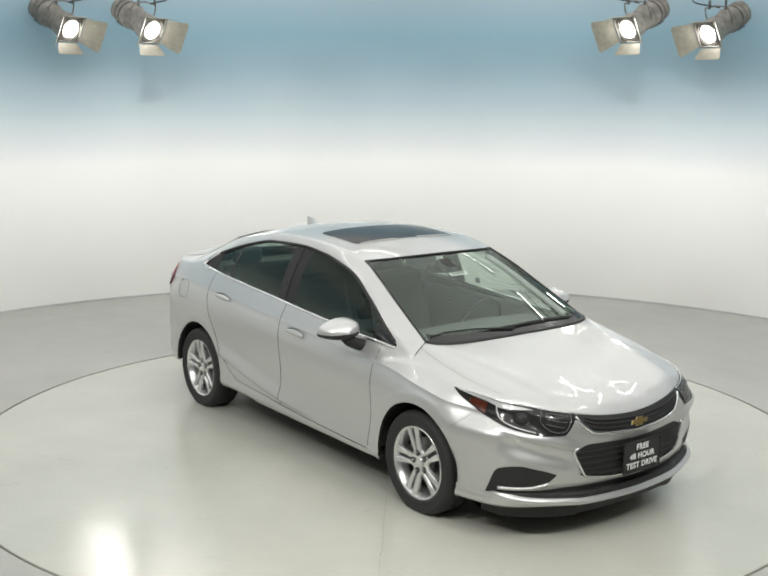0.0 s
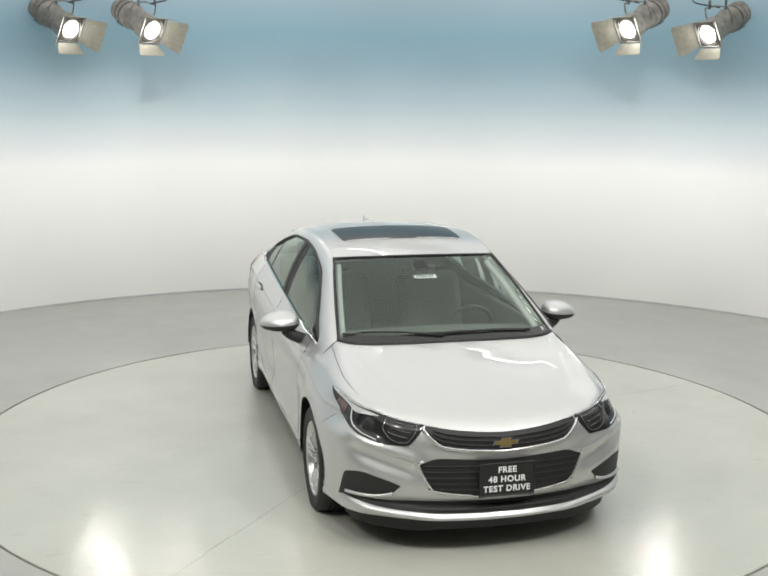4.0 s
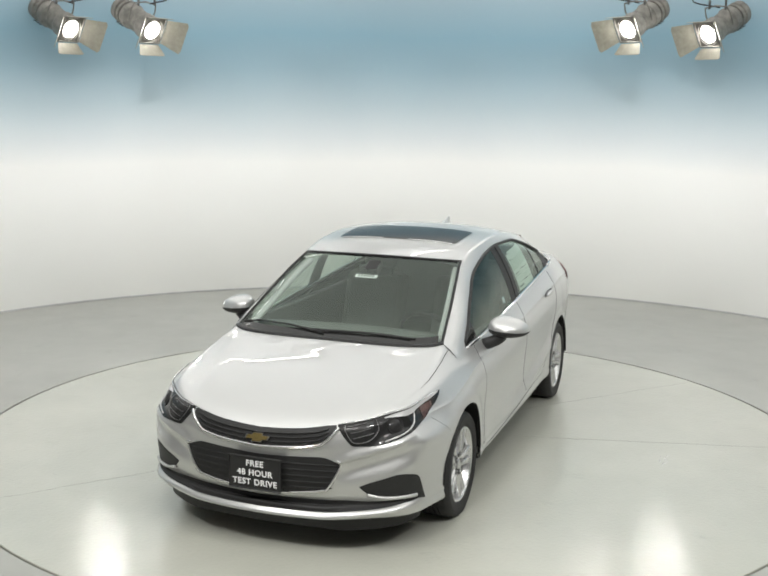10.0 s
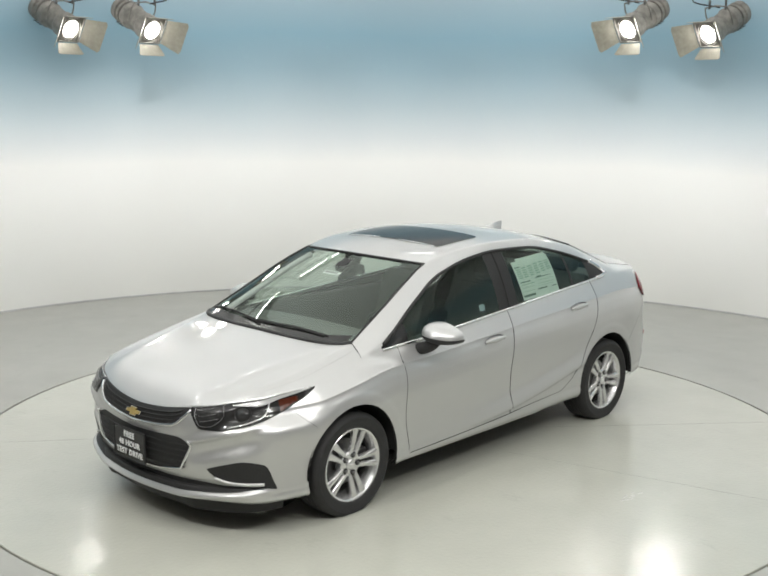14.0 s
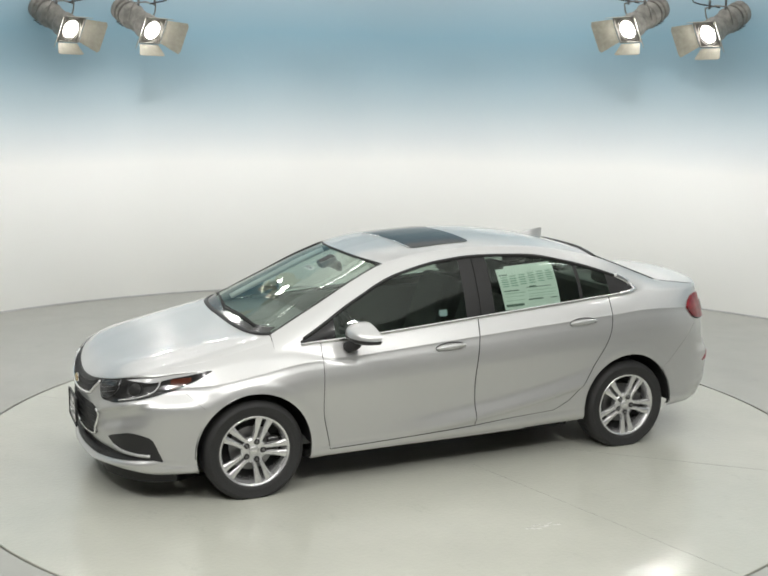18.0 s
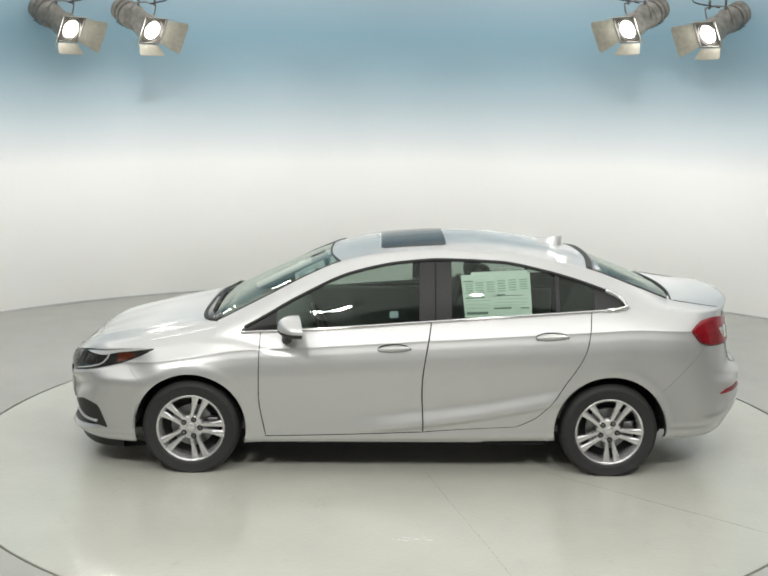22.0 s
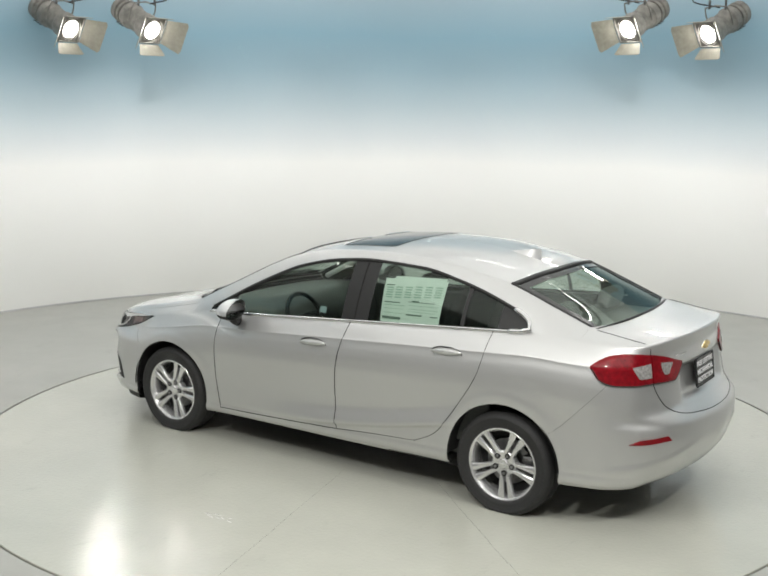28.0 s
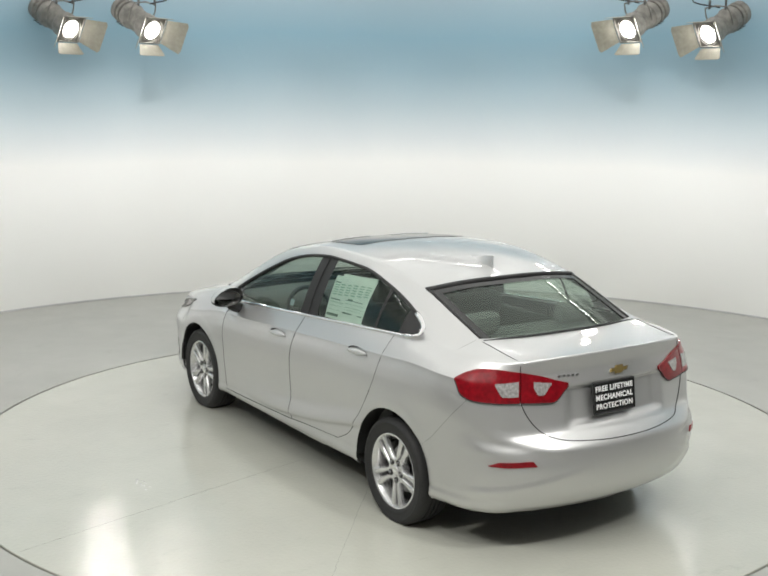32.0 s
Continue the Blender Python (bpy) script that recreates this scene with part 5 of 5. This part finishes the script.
def small_details(e):
    # price sheet inside the left rear window, with its print as bars
    c = [Vector(q) for q in ((-0.382, 0, 1.285), (-0.832, 0, 1.305), (-0.838, 0, 1.040), (-0.410, 0, 1.026))]

    def spot(u, v, out):
        q = c[0].lerp(c[1], u).lerp(c[3].lerp(c[2], u), v)
        return on_side(q.x, q.z, 1, out)

    def sheet(u0, v0, u1, v1, out, nu=8, nv=6):
        bm = bmesh.new()
        rows = [[bm.verts.new(spot(u0 + (u1 - u0) * i / nu, v0 + (v1 - v0) * j / nv, out)) for j in range(nv + 1)] for i in range(nu + 1)]
        for i in range(nu):
            for j in range(nv):
                bm.faces.new((rows[i][j], rows[i + 1][j], rows[i + 1][j + 1], rows[i][j + 1]))
        return bm

    s = part("price_sheet", sheet(0, 0, 1, 1, -0.010), SHEET, e, "pale green printed price sheet in the window")
    part("sheet_fold", sheet(0.15, -0.06, 0.97, 0.03, -0.013), SHEET, s)
    for u0, v0, u1, v1 in ((0.04, 0.53, 0.31, 0.555), (0.44, 0.50, 0.88, 0.515), (0.44, 0.78, 0.70, 0.815), (0.84, 0.79, 0.96, 0.815), (0.03, 0.87, 0.35, 0.93), (0.03, 0.14, 0.17, 0.165), (0.50, 0.47, 0.62, 0.50)):
        part("print_bar", sheet(u0, v0, u1, v1, -0.0085, 4, 1), PRINT, s)
    for u0, v0, u1, v1 in ((0.05, 0.2, 0.16, 0.47), (0.20, 0.18, 0.31, 0.47), (0.36, 0.17, 0.47, 0.45), (0.52, 0.15, 0.63, 0.44), (0.68, 0.14, 0.79, 0.42), (0.84, 0.14, 0.95, 0.40), (0.05, 0.60, 0.40, 0.63), (0.05, 0.68, 0.38, 0.70), (0.46, 0.58, 0.95, 0.60), (0.46, 0.66, 0.95, 0.68), (0.46, 0.72, 0.9, 0.735), (0.05, 0.78, 0.36, 0.80)):
        for k in range(max(1, int((v1 - v0) / 0.05))):
            n = max(1, int((v1 - v0) / 0.05))
            part("print_bar", sheet(u0, v0 + (v1 - v0) * k / n, u1, v0 + (v1 - v0) * (k + 0.45) / n, -0.0088, 3, 1), PRINT_PALE, s)
    # stock label behind the windscreen
    bm = bmesh.new()
    vs = [bm.verts.new(top_point(x, y, -0.008)) for x, y in ((0.715, -0.075), (0.715, 0.075), (0.680, 0.075), (0.680, -0.075))]
    bm.faces.new(vs)
    lab = part("stock_label", bm, WHITE, e, "small white label in the windscreen")
    for k in range(6):
        y = -0.058 + 0.02 * k
        bm = bmesh.new()
        bm.faces.new([bm.verts.new(top_point(x, yy, -0.006)) for x, yy in ((0.708, y), (0.708, y + 0.012), (0.687, y + 0.012), (0.687, y))])
        part("print_bar", bm, DARK, lab)
    # small sticker in the front door glass
    bm = bmesh.new()
    bm.faces.new([bm.verts.new(on_side(x, z, 1, -0.009)) for x, z in ((0.075, 1.02), (0.02, 1.02), (0.02, 1.06), (0.075, 1.06))])
    part("door_sticker", bm, PALE_BLUE, e, "small pale blue sticker in the door window")
    # wipers
    for y0, y1, x0, x1 in ((0.50, -0.08, 1.240, 1.262), (-0.05, -0.55, 1.280, 1.190)):
        w = part("wiper_arm", tube(bmesh.new(), [top_point(x0, y0, 0.008), top_point((x0 + x1) / 2, (y0 + y1) / 2, 0.012), top_point(x1, y1, 0.008)], 0.006, 6), BLACK, e, "black windscreen wiper", True)
        part("wiper_blade", tube(bmesh.new(), [top_point(x0 + (x1 - x0) * k / 8 - 0.01, y0 + 0.03 + (y1 - 0.12 - y0) * k / 8, 0.005) for k in range(9)], 0.0045, 6), RUBBER, w, "", True)
    # filler flap on the right rear wing
    f = []
    for k in range(28):
        a = 2 * math.pi * k / 28
        f.append(on_side(-1.60 + 0.075 * math.copysign(abs(math.cos(a)) ** 0.6, math.cos(a)), 0.895 + 0.07 * math.copysign(abs(math.sin(a)) ** 0.6, math.sin(a)), -1, 0.0005))
    part("filler_flap_joint", tube(bmesh.new(), f, 0.0016, 5, True), DARK, e, "joint of the fuel filler flap")
    # unreadable chrome script on the boot
    for k in range(5):
        y = 0.42 - 0.030 * k
        c0 = on_shell(-1e-9 + rear_s(y), 0.985, 0.003)
        part("script_bar", box(bmesh.new(), -0.0015, -0.009, -0.005, 0.0015, 0.009, 0.005, 0, pose(c0.x, c0.y, c0.z, 0, 14, 0)), CHROME, e)
    eb = on_shell(rear_s(0.0), 0.985, 0.004)
    emblem(e, pose(eb.x, 0.0, 0.985, 82, 0, -90), 0.15, 0.050)
    # boot joint and bumper joints
    for side in (1, -1):
        join = on_shell(rear_s(0.655), 1.06)
        lid = [(rear_s(0.655), 1.045), (rear_s(0.655), 0.95), (rear_s(0.65), 0.86), (rear_s(0.60), 0.765), (rear_s(0.53), 0.70), (rear_s(0.42), 0.665), (rear_s(0.2), 0.648), (rear_s(0.0), 0.645)]
        part("boot_joint", tube(bmesh.new(), [top_point(-1.79 + (join.x + 1.79) * k / 10, side * (0.585 + (join.y - 0.585) * k / 10), 0.0003) for k in range(10)] + [on_shell(side * s, z, 0.0005) for s, z in smooth_curve(lid)], 0.0024, 5), DARK, e)
        part("bumper_joint", tube(bmesh.new(), [on_shell(side * s, z, 0.0) for s, z in line2((side_s(1.76), 0.690), (side_s(1.655), 0.60))], 0.0014, 5), STEEL, e)
        part("bumper_joint", tube(bmesh.new(), [on_shell(side * s, z, 0.0) for s, z in line2((side_s(-1.96), 0.862), (side_s(-1.665), 0.545))], 0.0012, 5), STEEL, e)


def line2(a, b, n=12):
    return [(a[0] + (b[0] - a[0]) * k / n, a[1] + (b[1] - a[1]) * k / n) for k in range(n + 1)]


def interior(e):
    """What shows through the glass: dashboard, wheel, seats, lining."""
    bm = bmesh.new()
    rows = []
    for x, z in ((1.22, 0.93), (1.0, 0.955), (0.80, 0.95), (0.66, 0.90), (0.62, 0.78), (0.70, 0.5)):
        rows.append([bm.verts.new((x, y, z - 0.02 * (abs(y) / 0.66) ** 2)) for y in np.linspace(-0.68, 0.68, 13)])
    for a, b in zip(rows, rows[1:]):
        for j in range(12):
            bm.faces.new((a[j], a[j + 1], b[j + 1], b[j]))
    part("dashboard", bm, TRIM, e, "dark grey dashboard", True)
    w = part("steering_wheel", lathe(bmesh.new(), [(0.175 + 0.016 * math.cos(a), 0.016 * math.sin(a)) for a in np.linspace(0, 2 * math.pi, 13)], 36, pose(0.52, 0.36, 0.86, 0, -64, 0)), BLACK, e, "black steering wheel", True)
    part("wheel_boss", box(bmesh.new(), -0.07, -0.15, -0.02, 0.03, 0.15, 0.02, 0.015, pose(0.54, 0.36, 0.85, 0, -64, 0)), BLACK, w)
    for y in (0.36, -0.36):
        s = part("front_seat", box(bmesh.new(), -0.25, -0.26, 0.40, 0.28, 0.26, 0.54, 0.05), SEAT, e, "dark grey cloth front seat")
        s.matrix_local = pose(-0.05, y, 0.0)
        part("backrest", box(bmesh.new(), -0.07, -0.25, 0.0, 0.07, 0.25, 0.62, 0.06, pose(-0.24, 0, 0.50, 0, -20, 0)), SEAT, s)
        part("headrest", box(bmesh.new(), -0.05, -0.13, 0.0, 0.05, 0.13, 0.20, 0.045, pose(-0.47, 0, 1.10, 0, -14, 0)), SEAT, s)
    part("rear_bench", box(bmesh.new(), -1.25, -0.64, 0.38, -0.75, 0.64, 0.56, 0.05), SEAT, e)
    part("rear_backrest", box(bmesh.new(), -0.07, -0.64, 0.0, 0.07, 0.64, 0.62, 0.05, pose(-1.20, 0, 0.50, 0, -24, 0)), SEAT, e)
    for y in (0.36, -0.36):
        part("rear_headrest", box(bmesh.new(), -0.05, -0.13, 0.0, 0.05, 0.13, 0.13, 0.04, pose(-1.46, y, 1.07, 0, -16, 0)), SEAT, e)
    part("parcel_shelf", box(bmesh.new(), -1.85, -0.60, 1.02, -1.40, 0.60, 1.04), TRIM, e)
    for side in (1, -1):
        part("door_lining", box(bmesh.new(), -1.20, side * 0.745 - 0.02, 0.35, 0.90, side * 0.745 + 0.02, 0.945, 0.015), TRIM, e)
    part("cabin_floor", box(bmesh.new(), -1.5, -0.74, 0.26, 1.2, 0.74, 0.30), TRIM, e)
    bm = bmesh.new()
    rows = [[bm.verts.new(top_point(x, y, 0) - Vector((0, 0, 0.045))) for y in np.linspace(-0.54, 0.54, 13)] for x in np.linspace(0.38, -1.2, 20)]
    for a, b in zip(rows, rows[1:]):
        for j in range(12):
            bm.faces.new((a[j], b[j], b[j + 1], a[j + 1]))
    part("headliner", bm, LINER, e, "light grey headliner", True)
    for side in (1, -1):
        part("pillar_trim", tube(bmesh.new(), [mirror(p, side) + Vector((-0.03, -side * 0.045, -0.045)) for p in RAILS if 0.42 < p.x < 1.12], 0.021, 8), LINER, e, "light grey screen pillar lining", True)
    part("mirror_interior", box(bmesh.new(), 0.0, -0.12, -0.035, 0.03, 0.12, 0.035, 0.012, pose(0.50, 0, 1.27, 0, 12, 0)), BLACK, e, "inside rear-view mirror")
    part("sensor_cover", box(bmesh.new(), -0.06, -0.05, -0.03, 0.06, 0.05, 0.02, 0.012, pose(0.57, 0, 1.295, 0, 24, 0)), BLACK, e)


from mathutils.bvhtree import BVHTree

TOP_TREE = BVHTree.FromPolygons([tuple(v) for v in SKIN.v] + [(v.x, -v.y, v.z) for v in SKIN.v], [f for f, n in SKIN.f] + [tuple(i + len(SKIN.v) for i in reversed(f)) for f, n in SKIN.f])

studio()
TURNTABLE = turntable()
studio_lamps()
fittings()
CAR = car()


def motions():
    steps = [32.0 * k / 16 for k in range(17)]
    walk(CAR, [(t, car_pose(t)) for t in steps])
    walk(TURNTABLE, [(t, pose(0, 0, 0, 0, 0, heading(t))) for t in steps])


motions()
